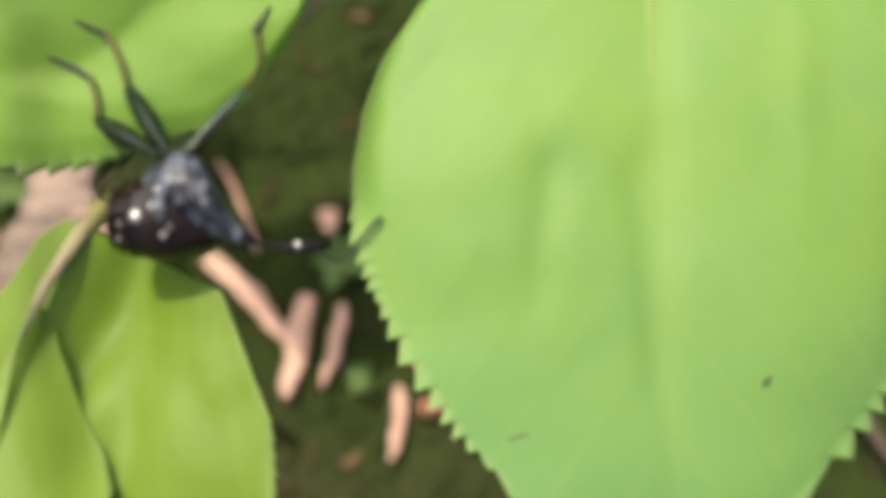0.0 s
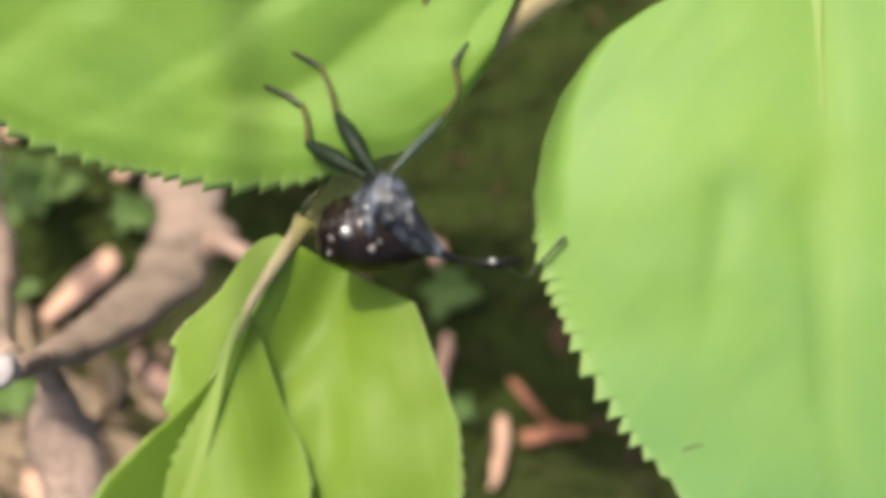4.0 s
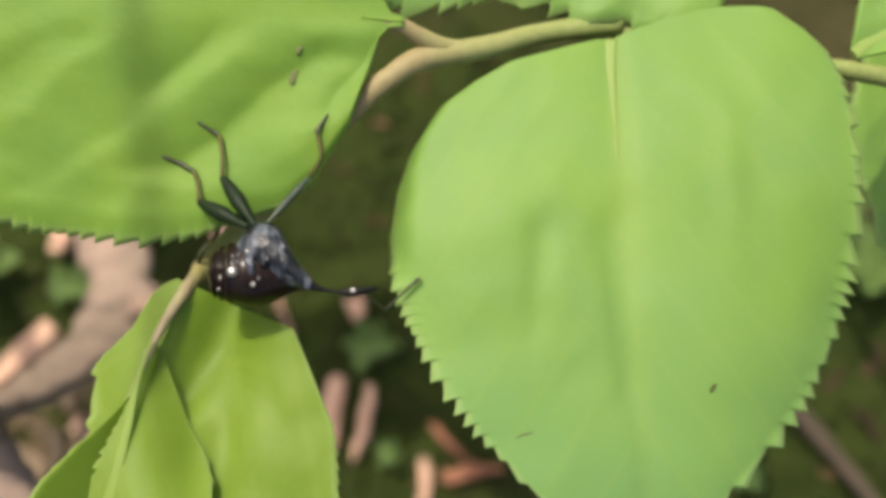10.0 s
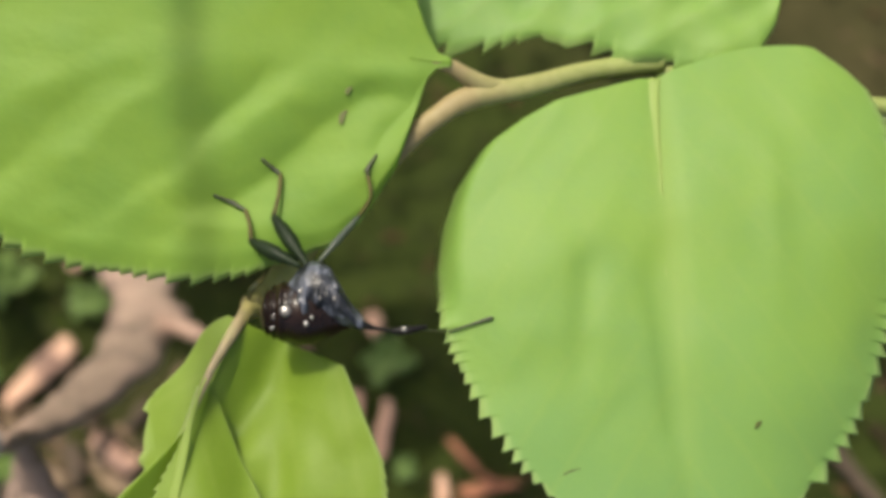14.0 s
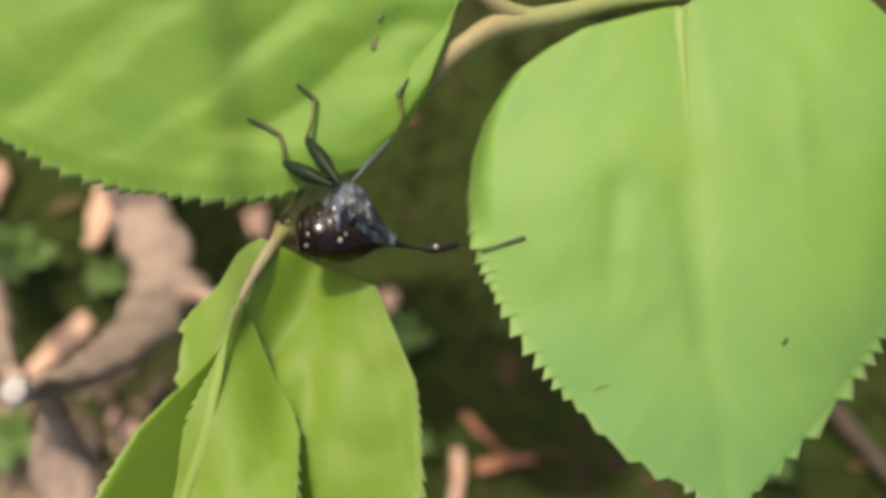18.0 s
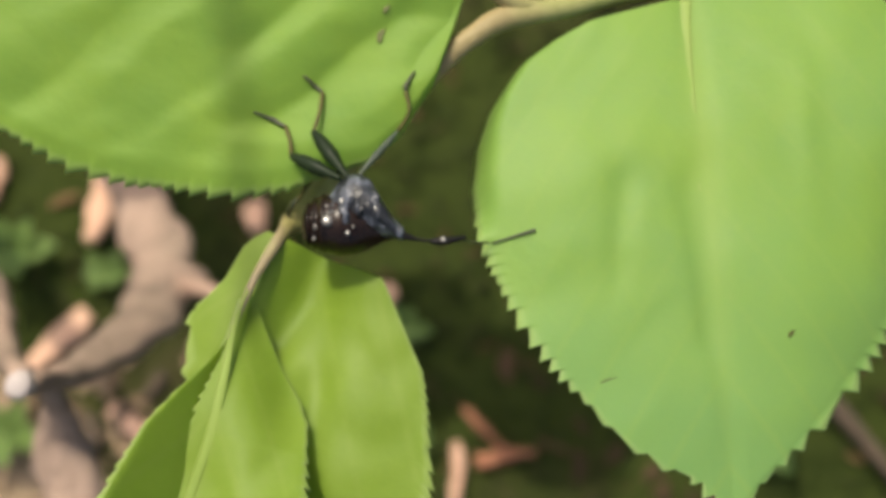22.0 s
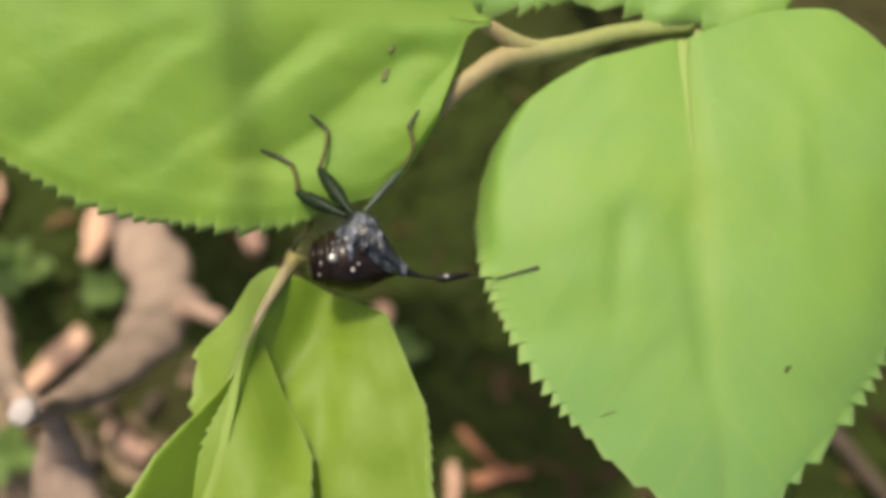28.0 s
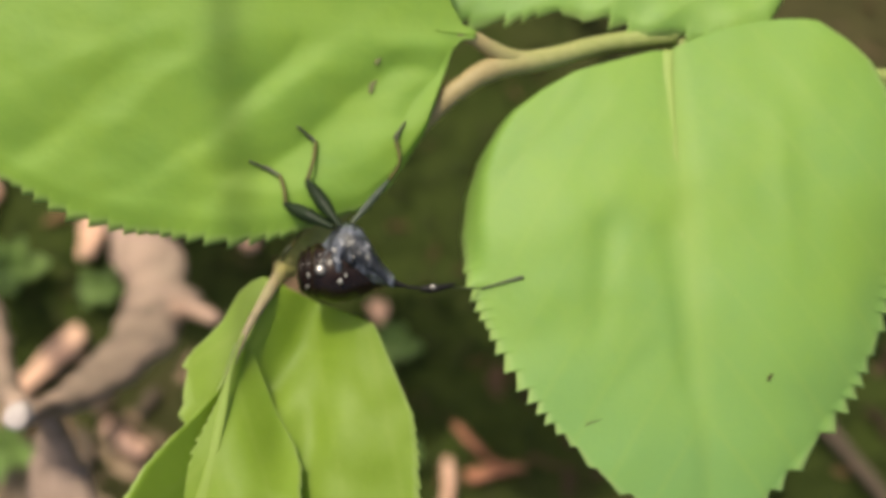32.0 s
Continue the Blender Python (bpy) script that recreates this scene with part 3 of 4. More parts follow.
# the canes that carry all this, rooted behind
part("cane", tube([(26, 112, -4), (25, 105, 60), (25, 84, 106), (24, 62, 119), (22.5, 47, 126), (20.5, 40.5, 129.5), (17.0, 39.0, 133.0)], [2.6, 2.2, 1.6, 1.2, 1.0, 0.9, 0.75], 12, 8, 0.15), STEM, shrub)
# this first twig is added to carry the unseen shading leaves
part("twig", tube([(25, 84, 106), (2, 80, 126), (-6, 78, 131), (-20, 86, 135), (-32, 94, 137), (-38, 122, 148), (-52, 124, 145), (-66, 120, 138.2)], [1.2, 1.0, 0.9, 0.8, 0.7, 0.5, 0.45, 0.4], 10, 6, 0.15), STEM, shrub)
part("twig", tube([(60, 58, 116), (54, 60, 114), (47, 56.5, 111.8)], [0.6, 0.5, 0.4], 8, 4), STEM, shrub)
part("twig", tube([(52, 34, 128), (60, 58, 116), (44, 94, 88), (25.5, 108, 44)], [0.8, 1.1, 1.4, 1.6], 10, 6, 0.15), STEM, shrub)
# an unseen tall cane, added so that its tip shades the upper leaf
part("cane", tube([(30, 118, -4), (10, 134, 130), (-40, 168, 280), (-86, 196, 396), (-93.6, 188, 404.0), (-94.1, 160.0, 404.0), (-94.6, 145.0, 404.0), (-94.9, 131.0, 404.0)], [2.6, 2.3, 1.9, 1.3, 0.9, 0.85, 0.85, 0.8], 10, 6, 0.15), STEM, shrub)


def blemish(x, y, z, long, wide, turn, name, material, label):
    """A small scab on a blade."""
    ob = part(name, tube([(-long / 2, 0, 0), (-long / 5, 0.04, 0.02), (long / 4, -0.03, 0.02), (long / 2, 0.02, 0)], [wide * 0.3, wide * 0.5, wide * 0.45, wide * 0.1], 10, 3, 0.3, 0.14, x, 2.0), material, shrub, label)
    ob.matrix_basis = pose(x * MM, y * MM, z * MM, 0, 0, turn)
    return ob


def rest_on(m, length, form, seed, x, y, wide):
    """Height of a blade over a spot of the plan, millimetres."""
    z = 136.0
    for _ in range(6):
        p = m.inverted() @ Vector((x * MM, y * MM, z * MM)) / MM
        p.z = leaf_height(p.x / length, p.y, wide, form, seed, length)
        z = (m @ (p * MM)).z / MM
    return z


blemish(21.6, 14.6, rest_on(BROAD, 33.9, BROAD_FORM, 1.0, 21.6, 14.6, 13.0) + 0.01, 0.7, 0.28, 62, "spot", SPECK, "dark brown speck on the leaf")
blemish(9.9, 11.8, rest_on(BROAD, 33.9, BROAD_FORM, 1.0, 9.9, 11.8, 13.0) + 0.01, 1.4, 0.1, 22, "scratch", SCAB, "thin dull green scratch on the leaf")
blemish(-4.8, 34.7, rest_on(UPPER, 46.0, UPPER_FORM, 2.0, -4.8, 34.7, 12.0) + 0.01, 1.5, 0.42, 78, "scar", SCAB, "small brown scar on the leaf")
blemish(-4.4, 36.2, rest_on(UPPER, 46.0, UPPER_FORM, 2.0, -4.4, 36.2, 12.0) + 0.01, 0.9, 0.3, 68, "scar", SCAB, "small brown scar on the leaf")

# ---- the weevil ----
weevil = thing("weevil", "small glossy black long-necked weevil clinging to a leaf", "insect")


def loft(stations, zc=136.0, sides=20, ridge=0.0, ridges=9):
    """A body skin along x: each station gives x, lower y, upper y, half depth."""
    rings = []
    for i, (x, lo, hi, h) in enumerate(stations):
        c, r = (lo + hi) / 2, (hi - lo) / 2
        ring = []
        for k in range(sides):
            a = 2 * math.pi * k / sides
            g = 1 + ridge * math.sin(ridges * a + 0.6 * i)
            ring.append(Vector((x, c + r * math.cos(a) * g, zc + h * math.sin(a) * g)) * MM)
        rings.append(ring)
    return ring_tube(bmesh.new(), rings)


def dense(stations, k=4):
    out = []
    for i in range((len(stations) - 1) * k + 1):
        t = i / k
        out.append(tuple(float(np.interp(t, range(len(stations)), [s[c] for s in stations])) for c in range(4)))
    return out


RINGS = [(-9.8, 20.9, 22.0, 0.4), (-9.65, 20.4, 22.6, 0.9), (-9.4, 20.0, 23.0, 1.35), (-9.28, 20.12, 22.85, 1.2), (-9.0, 19.8, 23.3, 1.65), (-8.85, 19.9, 23.2, 1.5), (-8.4, 19.6, 23.5, 1.95), (-8.22, 19.7, 23.4, 1.8),
         (-7.4, 19.45, 23.6, 2.0), (-6.5, 19.5, 23.3, 1.9), (-5.7, 19.8, 22.5, 1.6), (-5.1, 20.1, 21.7, 1.15), (-4.6, 20.35, 21.3, 0.75), (-4.1, 20.45, 21.1, 0.4)]
part("abdomen", loft(dense(RINGS), 136.0, 28), BROWN, weevil, "dark brown-black glossy ringed abdomen")
part("thorax", loft(dense([(-8.2, 21.6, 23.0, 0.6), (-7.5, 21.4, 24.0, 1.2), (-6.8, 21.2, 24.6, 1.5), (-6.0, 21.0, 24.6, 1.6), (-5.4, 20.8, 24.2, 1.5), (-4.7, 20.6, 22.9, 1.2), (-4.0, 20.4, 21.8, 0.8), (-3.3, 20.3, 21.05, 0.45)]), 136.6, 28, 0.035), SLATE, weevil, "slate-grey grooved chest")
PLATES = [((-7.0, 23.6, 137.2), (-7.75, 22.0, 137.75), (-7.7, 20.9, 137.75), 0.38), ((-6.8, 23.8, 137.4), (-7.0, 22.1, 138.1), (-6.75, 20.7, 138.05), 0.44),
          ((-6.5, 23.7, 137.3), (-6.1, 22.4, 138.15), (-6.05, 21.1, 138.1), 0.30)]
for top, mid, low, r in PLATES:
    low = tuple(Vector(mid).lerp(Vector(low), 0.55))
    part("chest_plate", tube([top, mid, low, (low[0] + 0.15, low[1] - 0.5, low[2] - 0.7)], [0.2, r * 0.6, r * 0.5, 0.1], 10, 6, 0.75, 0.55, top[0] * 3, 3.2), SLATE, weevil)
part("flank", tube([(-6.2, 23.9, 137.0), (-5.3, 22.9, 137.8), (-4.7, 21.6, 137.7), (-3.4, 20.35, 137.1)], [0.2, 0.34, 0.5, 0.14], 10, 6, 0.7, 0.6, 3.0, 3.2), SLATE, weevil)
part("spur", tube([(-5.5, 23.3, 137.6), (-5.0, 22.7, 138.0), (-4.9, 22.3, 138.0)], [0.16, 0.22, 0.08], 8, 4, 0.3, 0.6), SLATE, weevil)
part("neck", tube([(-3.7, 20.7, 136.6), (-2.5, 20.35, 136.55), (-1.3, 20.2, 136.5)], [0.38, 0.12, 0.1], 12, 4), BLACK, weevil)
part("head", tube([(-1.6, 20.2, 136.5), (-1.05, 20.2, 136.5), (-0.4, 20.25, 136.5), (0.7, 20.5, 136.4)], [0.14, 0.29, 0.26, 0.12], 12, 4), BLACK, weevil)
GLINT = plain_material("glint_shell", (0.03, 0.026, 0.02), (0.09, 0.08, 0.06), 900, 0.30, 0.1, 0.00003, specular=1.0, coat=1.0)


def add_glint(x, y, z, r, slim, name="glint_cap"):
    """A low polished cap added on the shell to catch the sun as a glint."""
    bm = bmesh.new()
    bmesh.ops.create_icosphere(bm, subdivisions=2, radius=r * MM)
    for v in bm.verts:
        v.co.x *= slim
        v.co.z *= 0.3
    part(name, bm, GLINT, weevil).location = (x * MM, y * MM, z * MM)


for x, y, z, r, slim in ((-8.03, 21.2, 137.9, 0.4, 1.0), (-8.85, 20.95, 137.4, 0.26, 0.4), (-8.95, 20.3, 137.1, 0.16, 0.7), (-7.13, 22.4, 138.1, 0.17, 1.0), (-6.75, 20.4, 137.85, 0.2, 0.8), (-6.4, 20.75, 138.0, 0.16, 0.5), (-8.1, 22.2, 137.7, 0.13, 0.6),
                         (-3.6, 20.75, 137.15, 0.22, 0.6), (-5.9, 21.9, 138.25, 0.16, 0.5), (-6.3, 23.2, 138.1, 0.16, 0.5), (-5.0, 21.9, 138.1, 0.2, 0.5)):
    add_glint(x, y, z, r, slim)
# the same kind of added cap for the glint on the head
add_glint(-0.75, 20.25, 136.8, 0.2, 1.0, "eye")
ROOT = Vector((0.0, 20.3, 136.6))
SCAPE, SHAFT, CLUB = 1.55, 1.55, 3.0


def feeler(name, length, r0, r1):
    return part(name, tube([(0, 0, 0), (length * 0.35, 0, 0.04), (length * 0.7, 0, 0.03), (length, 0, 0)], [r0, r0, (r0 + r1) / 2, r1], 8, 4), FEELER, weevil)


antenna = [feeler("antenna_scape", SCAPE, 0.08, 0.07), feeler("antenna_shaft", SHAFT, 0.07, 0.075), feeler("antenna_club", CLUB, 0.075, 0.14)]


def leg(points_femur, points_tibia, points_tarsus, shell=LEG, stout=1.0):
    f = part("leg", tube(points_femur, [k * stout for k in (0.14, 0.3, 0.52, 0.46, 0.2)], 12, 4), shell, weevil)
    g = part("shank", tube(points_tibia, [0.16, 0.13, 0.15], 8, 4), SHANK, f)
    h = part("foot", tube(points_tarsus, [0.12, 0.16, 0.18, 0.08], 8, 4, 0.3, lump=2.0), FEELER, f)
    return g, h


def between(a, b, n):
    a, b = Vector(a), Vector(b)
    return [a.lerp(b, i / (n - 1)) for i in range(n)]


def top(x, y, lift):
    """A spot over the upper leaf."""
    return (x, y, rest_on(UPPER, 46.0, UPPER_FORM, 2.0, x, y, 14.0) + lift)


legs = []
for hip, knee, ankle, toe, claw, shell, stout in (
        ((-6.8, 24.2, 137.2), top(-9.22, 27.8, 0.7), top(-8.72, 30.65, 0.3), top(-9.18, 31.1, 0.2), top(-9.95, 31.7, 0.1), LEG, 1.0),
        ((-7.3, 24.2, 137.2), top(-10.7, 26.3, 0.8), top(-11.14, 28.4, 0.35), top(-12.1, 29.0, 0.2), top(-13.26, 29.4, 0.1), LEG, 1.0),
        ((-6.5, 24.1, 137.0), top(-3.7, 27.95, 0.5), top(-3.17, 30.4, 0.3), top(-3.2, 30.8, 0.2), top(-2.59, 31.9, 0.1), PALE_LEG, 0.5)):
    mid = Vector(knee).lerp(Vector(ankle), 0.5) + Vector((0.12, 0, 0.1))
    if shell is PALE_LEG:
        mid += Vector((0.35, -0.15, 0.1))
    legs.append((knee, ankle, *leg(between(hip, knee, 5), [knee, mid, ankle], [ankle, Vector(ankle).lerp(Vector(toe), 0.5), toe, claw], shell, stout)))

# the hind leg, held under the leaf and hooked over its margin
leg(between((-7.4, 25.0, 136.0), top(-9.6, 25.9, -1.0), 5), [top(-9.6, 25.9, -1.0), top(-9.95, 24.8, -0.4), top(-10.6, 24.0, 0.2)], [top(-10.5, 24.1, 0.2), top(-10.8, 23.8, 0.35), top(-11.1, 23.5, 0.2), top(-11.25, 23.2, -0.3)], LEG, 0.7)

# ---- litter ----
def chip(x0, y0, x1, y1, z0, z1, wide, thick, seed, name="wood_chip", label="split pinkish wood chip lying on the soil", material=None, tilt=0.0):
    rnd = random.Random(seed)
    a, b = Vector((x0, y0, z0)), Vector((x1, y1, z1))
    length = (b - a).length
    rings = []
    blunt, sharp, bow = rnd.uniform(0.6, 0.95), rnd.uniform(0.15, 0.6), rnd.uniform(-0.12, 0.12)
    for i in range(7):
        t = i / 6
        w = wide * (blunt + (sharp - blunt) * t ** 1.6 + 0.3 * math.sin(math.pi * t) + rnd.uniform(-0.16, 0.16)) * 0.5
        h = thick * rnd.uniform(0.8, 1.1) * 0.5
        dx = rnd.uniform(-0.12, 0.12) * wide + bow * length * math.sin(math.pi * t)
        ends = 0.0 if 0 < i < 6 else rnd.uniform(-0.06, 0.06) * length
        ring = []
        for k in range(8):
            an = 2 * math.pi * (k + 0.5) / 8
            c, s = math.cos(an), math.sin(an)
            ring.append(Vector((t * length + ends + rnd.uniform(-0.02, 0.02) * length, dx + w * math.copysign(abs(c) ** 0.5, c), h * math.copysign(abs(s) ** 0.5, s))) * MM)
        rings.append(ring)
    mesh = bpy.data.meshes.new(name)
    bm = ring_tube(bmesh.new(), rings)
    bm.to_mesh(mesh)
    bm.free()
    mesh.materials.append(material or CHIP)
    ob = tagged(new(name, mesh), label, "wood chip", "wood chips on the soil")
    d = (b - a).normalized()
    ob.matrix_basis = Matrix.Translation(a * MM) @ d.to_track_quat("X", "Z").to_matrix().to_4x4() @ pose(0, 0, 0, tilt)
    return ob


def dry_leaf(x, y, size, turn, seed):
    """A curled dead leaf on the soil."""
    half = [(0, 0.5), (0.25, size * 0.28), (0.55, size * 0.3), (0.85, size * 0.15), (1, 0)]
    ob = part("dry_leaf", leaf_blade(size, half, half, (0.35, 0.5, 1.0, 0.8, 5.0, -0.8, 2.0), 9, 0.5, rows=40, cols=6, seed=seed), DRY, None)
    solid = ob.modifiers.new("thickness", "SOLIDIFY")
    solid.thickness = 0.0003
    ob.matrix_basis = at(x, y, ground_height(x, y) + 1.6, turn, 4, 8)
    tagged(ob, "curled pale brown dead leaf on the soil", "dead leaf", "dead leaves")


for x, y, size, turn, seed in ((-62, 22, 22, 200, 1), (-84, 16, 26, 80, 2), (-52, 4, 20, 140, 3), (-92, 48, 20, 300, 4), (-72, 6, 20, 110, 7), (-96, 26, 22, 10, 9), (-58, -12, 20, 170, 11)):
    dry_leaf(x, y, size, turn, seed)
CHIPS = [(-61.8, 46.0, -72.5, 34.8, 5.0), (-61.5, 71.5, -62.1, 58.7, 6), (-33.6, 65.6, -32.9, 60.1, 4.2), (-81.2, 74.2, -82.3, 65.0, 6),
         (2.6, 28.7, 11.0, 20.5, 2.6), (5.4, 19.3, 14.5, 20.5, 4.0), (-13.1, 36.9, -15.5, 20.7, 3.9), (-7.5, 34.6, -10.1, 22.9, 3.3),
         (-58.0, 30.0, -50.0, 24.0, 5.0), (-72.0, 12.0, -66.0, 2.0, 6.0), (-48.0, 18.0, -40.0, 14.0, 4.0), (-84.0, 30.0, -78.0, 20.0, 5.0), (1.8, 22.4, 0.8, 11.3, 3.4), (-28.3, 42.2, -16.8, 30.3, 4.5), (-28.1, 58.3, -21.3, 44.1, 1.4), (-10.9, 51.0, -9.8, 46.5, 4.0), (-70.5, 25.5, -67.5, 20.5, 4.5), (-62.5, 28.0, -60.0, 21.0, 3.5), (-54.5, 30.0, -56.5, 24.5, 4.0), (-66.0, 18.0, -60.5, 13.5, 4.0), (-74.0, 31.0, -77.0, 24.0, 4.5), (-49.0, 35.5, -52.5, 30.5, 3.0)]
for i, (x0, y0, x1, y1, w) in enumerate(CHIPS):
    chip(x0, y0, x1, y1, ground_height(x0, y0) + 2.5, ground_height(x1, y1) + 2.5, w * (0.62 if x0 > 0 else 0.8), 2.0, i, material=RUST if x0 > 2 else DULL if i > 15 else CHIP, label="split rusty brown wood chip lying on the soil" if x0 > 2 else "dull tan wood chip lying on the soil" if i > 15 else "split pinkish wood chip lying on the soil")
branch = thing("dead_branch", "pale pinkish-grey forked dead branch with a cut end", "branch")
part("limb", tube([(-62.0, 86.0, 2), (-57.2, 74.6, 12), (-52.3, 64.7, 22), (-47.7, 56.1, 30), (-42.4, 47.2, 38), (-39.8, 40.1, 45), (-39.7, 32.8, 55), (-39.8, 24.4, 74), (-39.7, 19.3, 90), (-38.9, 16.9, 101)], [4.0, 4.0, 4.0, 4.1, 4.5, 4.9, 4.2, 3.1, 2.2, 1.5], 16, 6, 0.45, flat=0.5, lump=0.3), BARK, branch)
part("side_limb", tube([(-39.9, 18.5, 92), (-40.8, 17.0, 84), (-42.0, 14.2, 78), (-40.4, 7.8, 76), (-39.6, -1.0, 73), (-42.0, -16.0, 52), (-50.0, -34.0, 0)], [1.5, 2.2, 3.0, 3.2, 3.4, 3.6, 3.8], 12, 6, 0.45, flat=0.5, lump=0.3), BARK, branch)
part("thin_limb", tube([(-39.5, 17.6, 99), (-44.3, 21.7, 90), (-54.3, 32.0, 68), (-65.1, 42.9, 50), (-80.0, 60.0, 20)], [1.1, 1.3, 1.8, 2.2, 2.6], 10, 5, 0.45, lump=0.3), BARK, branch)
part("broken_stub", tube([(-37.5, 40.0, 46), (-34.0, 38.6, 50), (-31.4, 37.3, 52), (-29.6, 36.4, 53)], [1.2, 1.2, 1.2, 0.8], 10, 3, 0.3, lump=0.4), STUB, branch, "pinkish split stub of a side twig")
part("cut_end", tube([(-39.2, 17.4, 99.5), (-38.7, 16.6, 102.5), (-38.6, 16.5, 103.2)], [1.2, 1.3, 0.9], 12, 3, 0.2, lump=0.4), CUT, branch, "whitish cut end of the branch")


# loose twigs, a stone, sprouts and the fine litter
def loose_twig(points, radii, label):
    ob = part("twig", tube(points, radii, 10, 5, 0.25, lump=0.3), DULL, None)
    return tagged(ob, label, "twig", "loose twigs")


loose_twig([(62.0, 34.0, 4), (66.0, 28.5, 5), (74.0, 18.5, 4), (84.0, 4.0, 4)], [1.2, 1.5, 1.2, 0.8], "brown weathered twig on the soil")
loose_twig([(20.0, 66.0, 3), (44.0, 58.0, 5), (70.0, 56.0, 3)], [1.4, 1.6, 1.0], "thin brown twig on the soil")


def stone(x, y, r, seed):
    bm = bmesh.new()
    bmesh.ops.create_icosphere(bm, subdivisions=3, radius=r * MM)
    for v in bm.verts:
        v.co *= 1 + 0.25 * noise.noise(v.co / (r * MM) * 1.3 + Vector((seed, 0, 0)))
        v.co.z *= 0.6
    ob = part("stone", bm, STONE, None)
    ob.location = (x * MM, y * MM, (ground_height(x, y) + r * 0.3) * MM)
    tagged(ob, "pale grey rounded stone half sunk in the soil", "stone", "stones")


stone(86, 84, 6, 1.0)
stone(-88, 30, 6, 2.0)
stone(36, -12, 5, 3.0)


def sprout(x, y, size, seed, label="small green weed seedling in the soil"):
    rnd = random.Random(seed)
    base = thing("seedling", label, "seedling", "seedlings")
    z = ground_height(x, y)
    base.location = (x * MM, y * MM, z * MM)
    part("stalk", tube([(0, 0, -1), (0.4, 0.2, size * 0.5), (0.2, 0.5, size)], [0.5, 0.4, 0.3], 6, 3), MOSS, base)
    for k in range(6):
        ang = k * 61 + rnd.uniform(-15, 15)
        length = size * rnd.uniform(0.7, 1.1)
        wide = length * 0.3
        bm = leaf_blade(length, [(0, 0.3), (0.3, wide), (0.7, wide * 0.8), (1, 0)], [(0, 0.3), (0.3, wide), (0.7, wide * 0.8), (1, 0)], (0.1, 0.1, 0.5, 0.05, 4.0, 0.0, 1.0), 8, 0.0, rows=10, cols=3, seed=k + seed)
        part("leaf", bm, MOSS, base).matrix_basis = at(0.2, 0.4, size * (0.5 + 0.08 * k), ang, rnd.uniform(5, 40), rnd.uniform(-20, 20))


for i, (x, y, size) in enumerate([(-74.6, 54.8, 8), (-73.8, 23.6, 8), (-80.0, 38.0, 6), (-7.6, 42.3, 6.0), (-4.7, 23.8, 3.0), (-59.3, 51.6, 5), (80.0, 55.0, 10), (72.0, 66.0, 9), (-92.0, 62.0, 9), (-66.0, 84.0, 8), (54.0, 20.0, 5)]):
    sprout(x, y, size, i)


def litter(name, count, low, high, material, label, seed, spread=150.0, middle=(0, 35), broad=1.0, bounds=(-999, 999), north=999):
    """Loose bits strewn over the soil, joined."""
    rnd = random.Random(seed)
    verts, faces = [], []
    for _ in range(count):
        x, y = middle[0] + rnd.gauss(0, spread * 0.5), middle[1] + rnd.gauss(0, spread * 0.5)
        if not bounds[0] < x < bounds[1] or y > north:
            continue
        z = ground_height(x, y) + rnd.uniform(0.1, 0.9)
        length, wide, thick = rnd.uniform(low, high), rnd.uniform(0.5, 1.6) * broad, rnd.uniform(0.2, 0.7)
        m = Matrix.Translation((x * MM, y * MM, z * MM)) @ Euler((rnd.uniform(-0.4, 0.4), rnd.uniform(-0.35, 0.35), rnd.uniform(0, 6.3))).to_matrix().to_4x4()
        n = len(verts)
        for sx, k in ((-1, 0.6), (0, 1.0), (1, 0.4)):
            jog = rnd.uniform(-0.5, 0.5) * wide
            for sy, sz in ((-1, -1), (1, -1), (1, 1), (-1, 1)):
                verts.append(m @ (Vector((sx * length / 2, jog + sy * wide * k / 2, sz * thick / 2)) * MM))
        for r in (0, 4):
            for k in range(4):
                faces.append((n + r + k, n + r + (k + 1) % 4, n + r + 4 + (k + 1) % 4, n + r + 4 + k))
        faces.append((n + 3, n + 2, n + 1, n))
        faces.append((n + 8, n + 9, n + 10, n + 11))
    mesh = bpy.data.meshes.new(name)
    mesh.from_pydata(verts, [], faces)
    mesh.materials.append(material)
    tagged(new(name, mesh), label, "litter", kind="stuff")


litter("bark_crumbs", 2600, 1.5, 6.0, CRUMB, "dark brown bark crumbs and needles over the soil", 1)
DARK_SCRAP = crumb_material("bark_scrap", [(0.0, (0.018, 0.016, 0.008)), (0.6, (0.042, 0.03, 0.016)), (1.0, (0.10, 0.06, 0.035))])
SCRAP = crumb_material("leaf_scrap", [(0.0, (0.05, 0.036, 0.02)), (0.45, (0.13, 0.09, 0.055)), (0.8, (0.24, 0.165, 0.105)), (1.0, (0.34, 0.25, 0.17))])
litter("leaf_scraps", 330, 3.0, 10.0, SCRAP, "torn dull brown leaf and bark scraps over the soil", 3, 62.0, (-70, 12), 2.4, (-999, -40), 42)
litter("bark_scraps", 100, 3.0, 9.0, DARK_SCRAP, "dark brown bark scraps over the soil", 4, 56.0, (40, 0), 2.4, (10, 999))
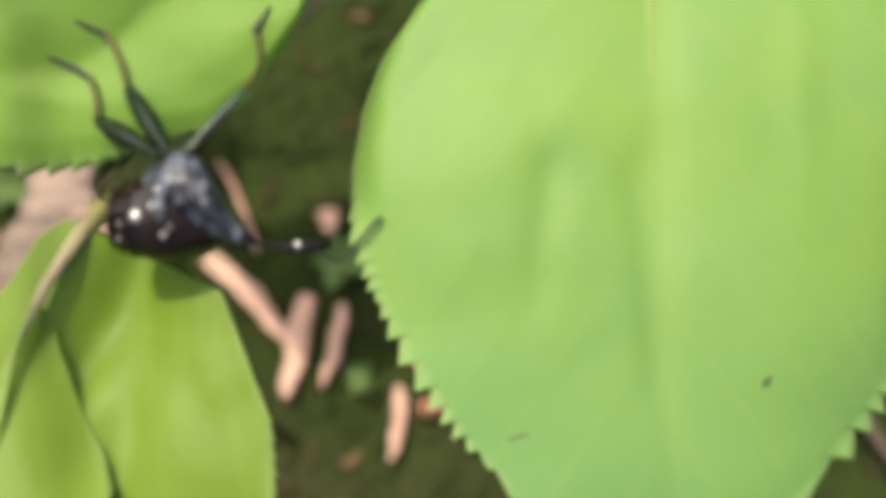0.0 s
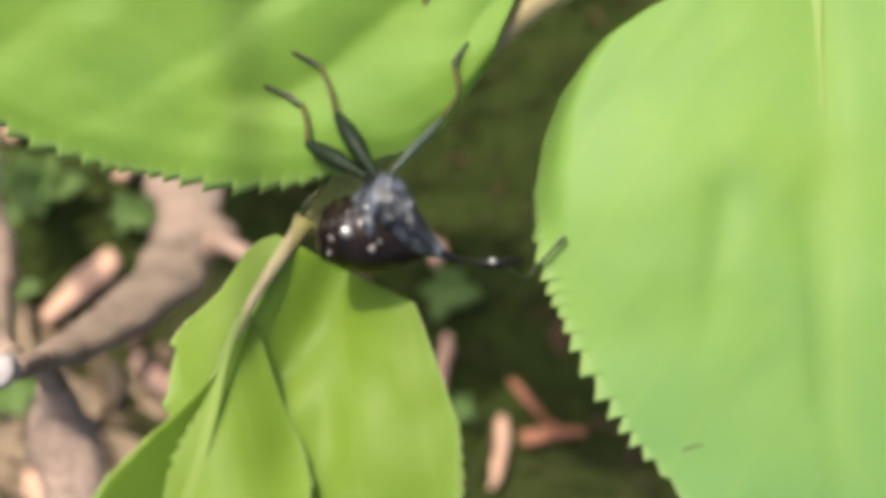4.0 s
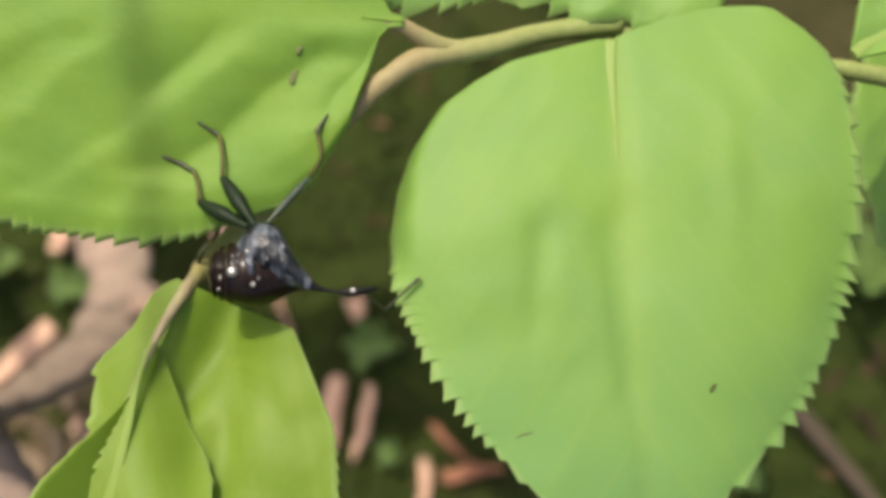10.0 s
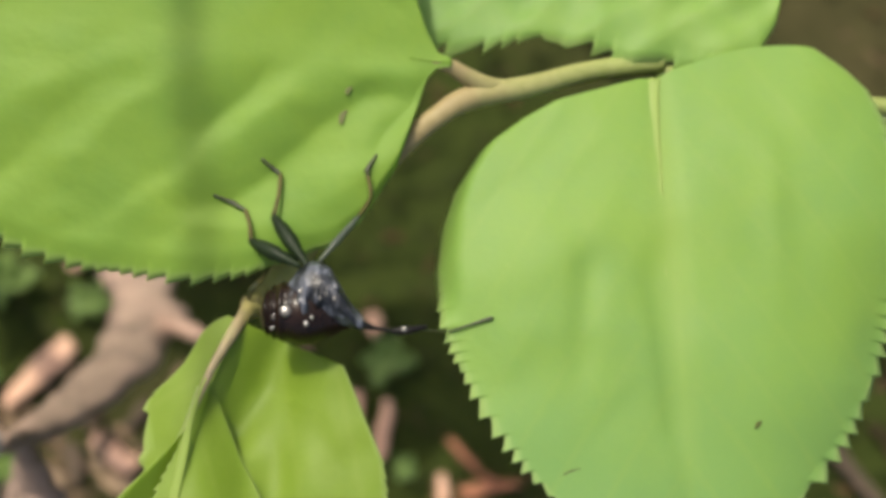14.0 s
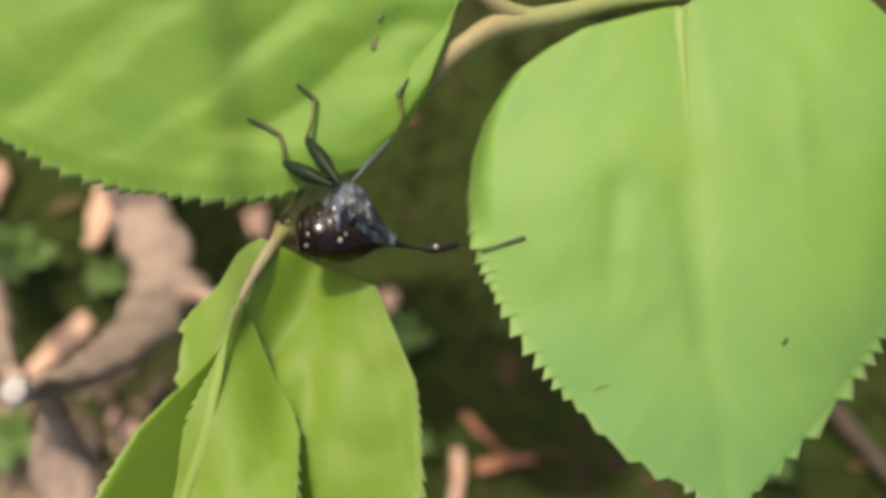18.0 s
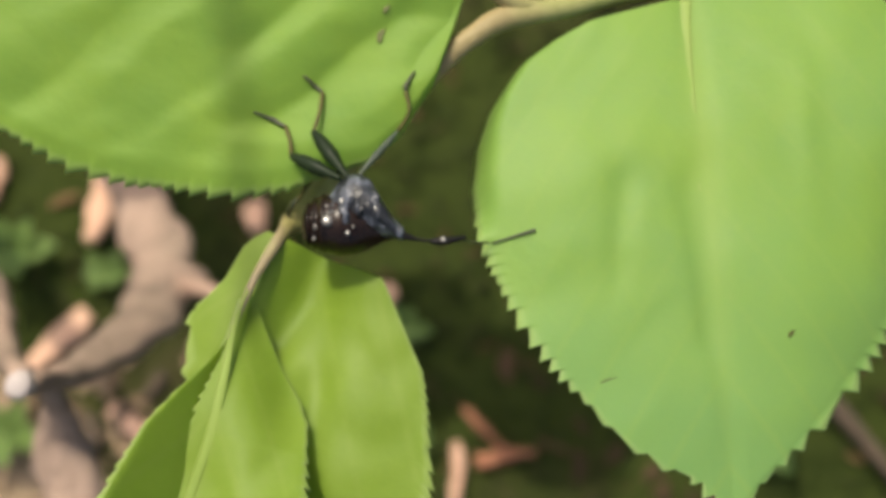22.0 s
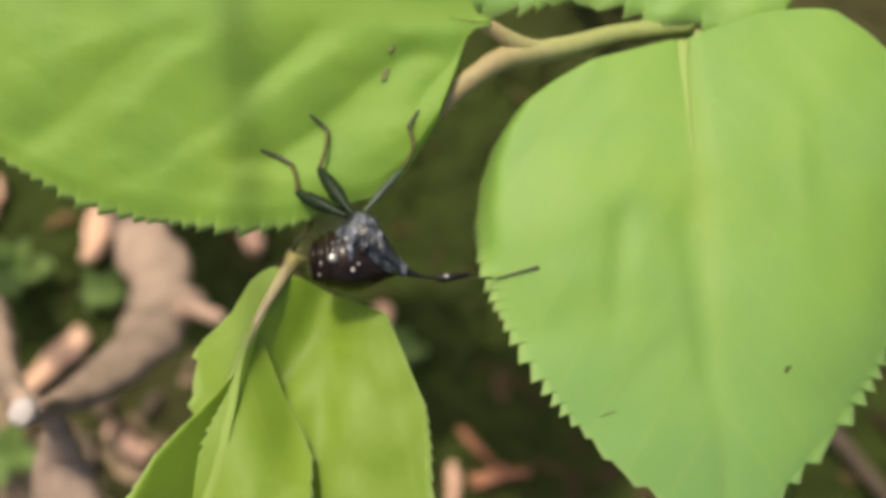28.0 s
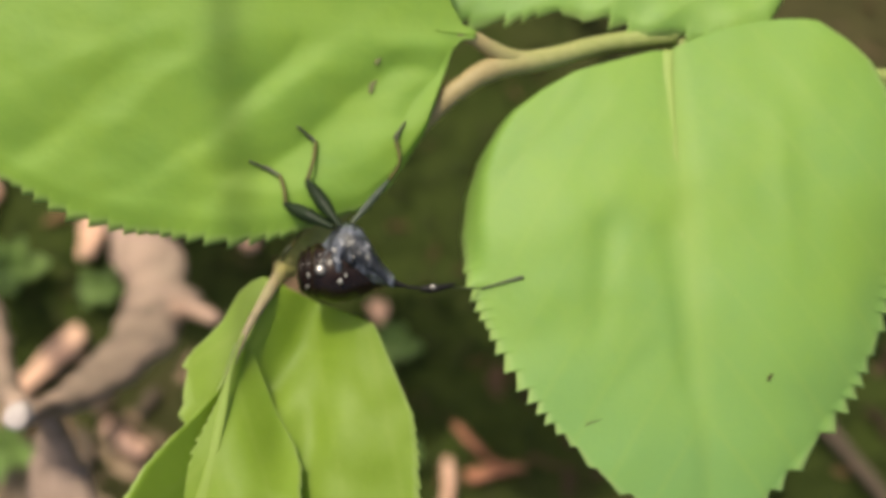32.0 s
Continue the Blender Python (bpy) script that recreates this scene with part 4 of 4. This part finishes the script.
litter("straw_bits", 220, 2.0, 6.0, STRAW, "dry tan straw and wood splinters over the soil", 2)


# the feeler's tip from its root, and the heading of its club
SWING = [(0, 3.0, 1.9, 48), (6.5, 2.95, 1.9, 48), (7, 3.3, 2.05, 44), (8, 3.25, 1.7, 50), (9, 3.05, 1.85, 45), (10, 3.35, 1.3, 41), (11, 4.1, 1.0, 27), (12, 4.5, 1.05, 20),
         (13, 4.8, 1.1, 17), (17, 5.05, 1.2, 15), (20, 5.2, 1.2, 15), (26, 5.5, 1.15, 13), (32, 5.4, 1.15, 13)]
# degrees by which the stretched leg's shank is still turned out
SHIFT = [(0, 34), (3.5, 33), (6, 27), (7, 25), (8.5, 23), (10, 17), (11.5, 10), (13, 5), (18, 1), (22, 0), (32, 0)]


def reach(a, b):
    """A feeler joint's pose: from a towards b."""
    d = b - a
    return pose(a.x * MM, a.y * MM, a.z * MM, 0, math.degrees(math.atan2(-d.z, math.hypot(d.x, d.y))), math.degrees(math.atan2(d.y, d.x)))


def bend_at(joint, turn):
    """A turn by degrees round the upright through a joint."""
    pivot = Vector(joint) * MM
    return Matrix.Translation(pivot) @ pose(0, 0, 0, 0, 0, turn) @ Matrix.Translation(-pivot)


def motions():
    rows = ([], [], [])
    for t, x, y, turn in SWING:
        tip = ROOT + Vector((x, y, -1.95))
        wrist = tip - Vector((math.cos(radians(turn)), math.sin(radians(turn)), 0.20)) * CLUB
        half = (wrist - ROOT) / 2
        down = Vector((0, 0, -1)) - half * (-half.z / half.length_squared)
        elbow = ROOT + half + down.normalized() * math.sqrt(max(0.01, SCAPE ** 2 - half.length_squared))
        for row, (a, b) in zip(rows, ((ROOT, elbow), (elbow, wrist), (wrist, tip))):
            row.append((t, reach(a, b)))
    for joint, row in zip(antenna, rows):
        walk(joint, row)
    knee, ankle, shank, foot = legs[0]
    for turn_of, joint in ((lambda turn: bend_at(knee, turn), shank), (lambda turn: bend_at(knee, turn) @ bend_at(ankle, -0.45 * turn), foot)):
        walk(joint, [(t, turn_of(turn)) for t, turn in SHIFT])


motions()
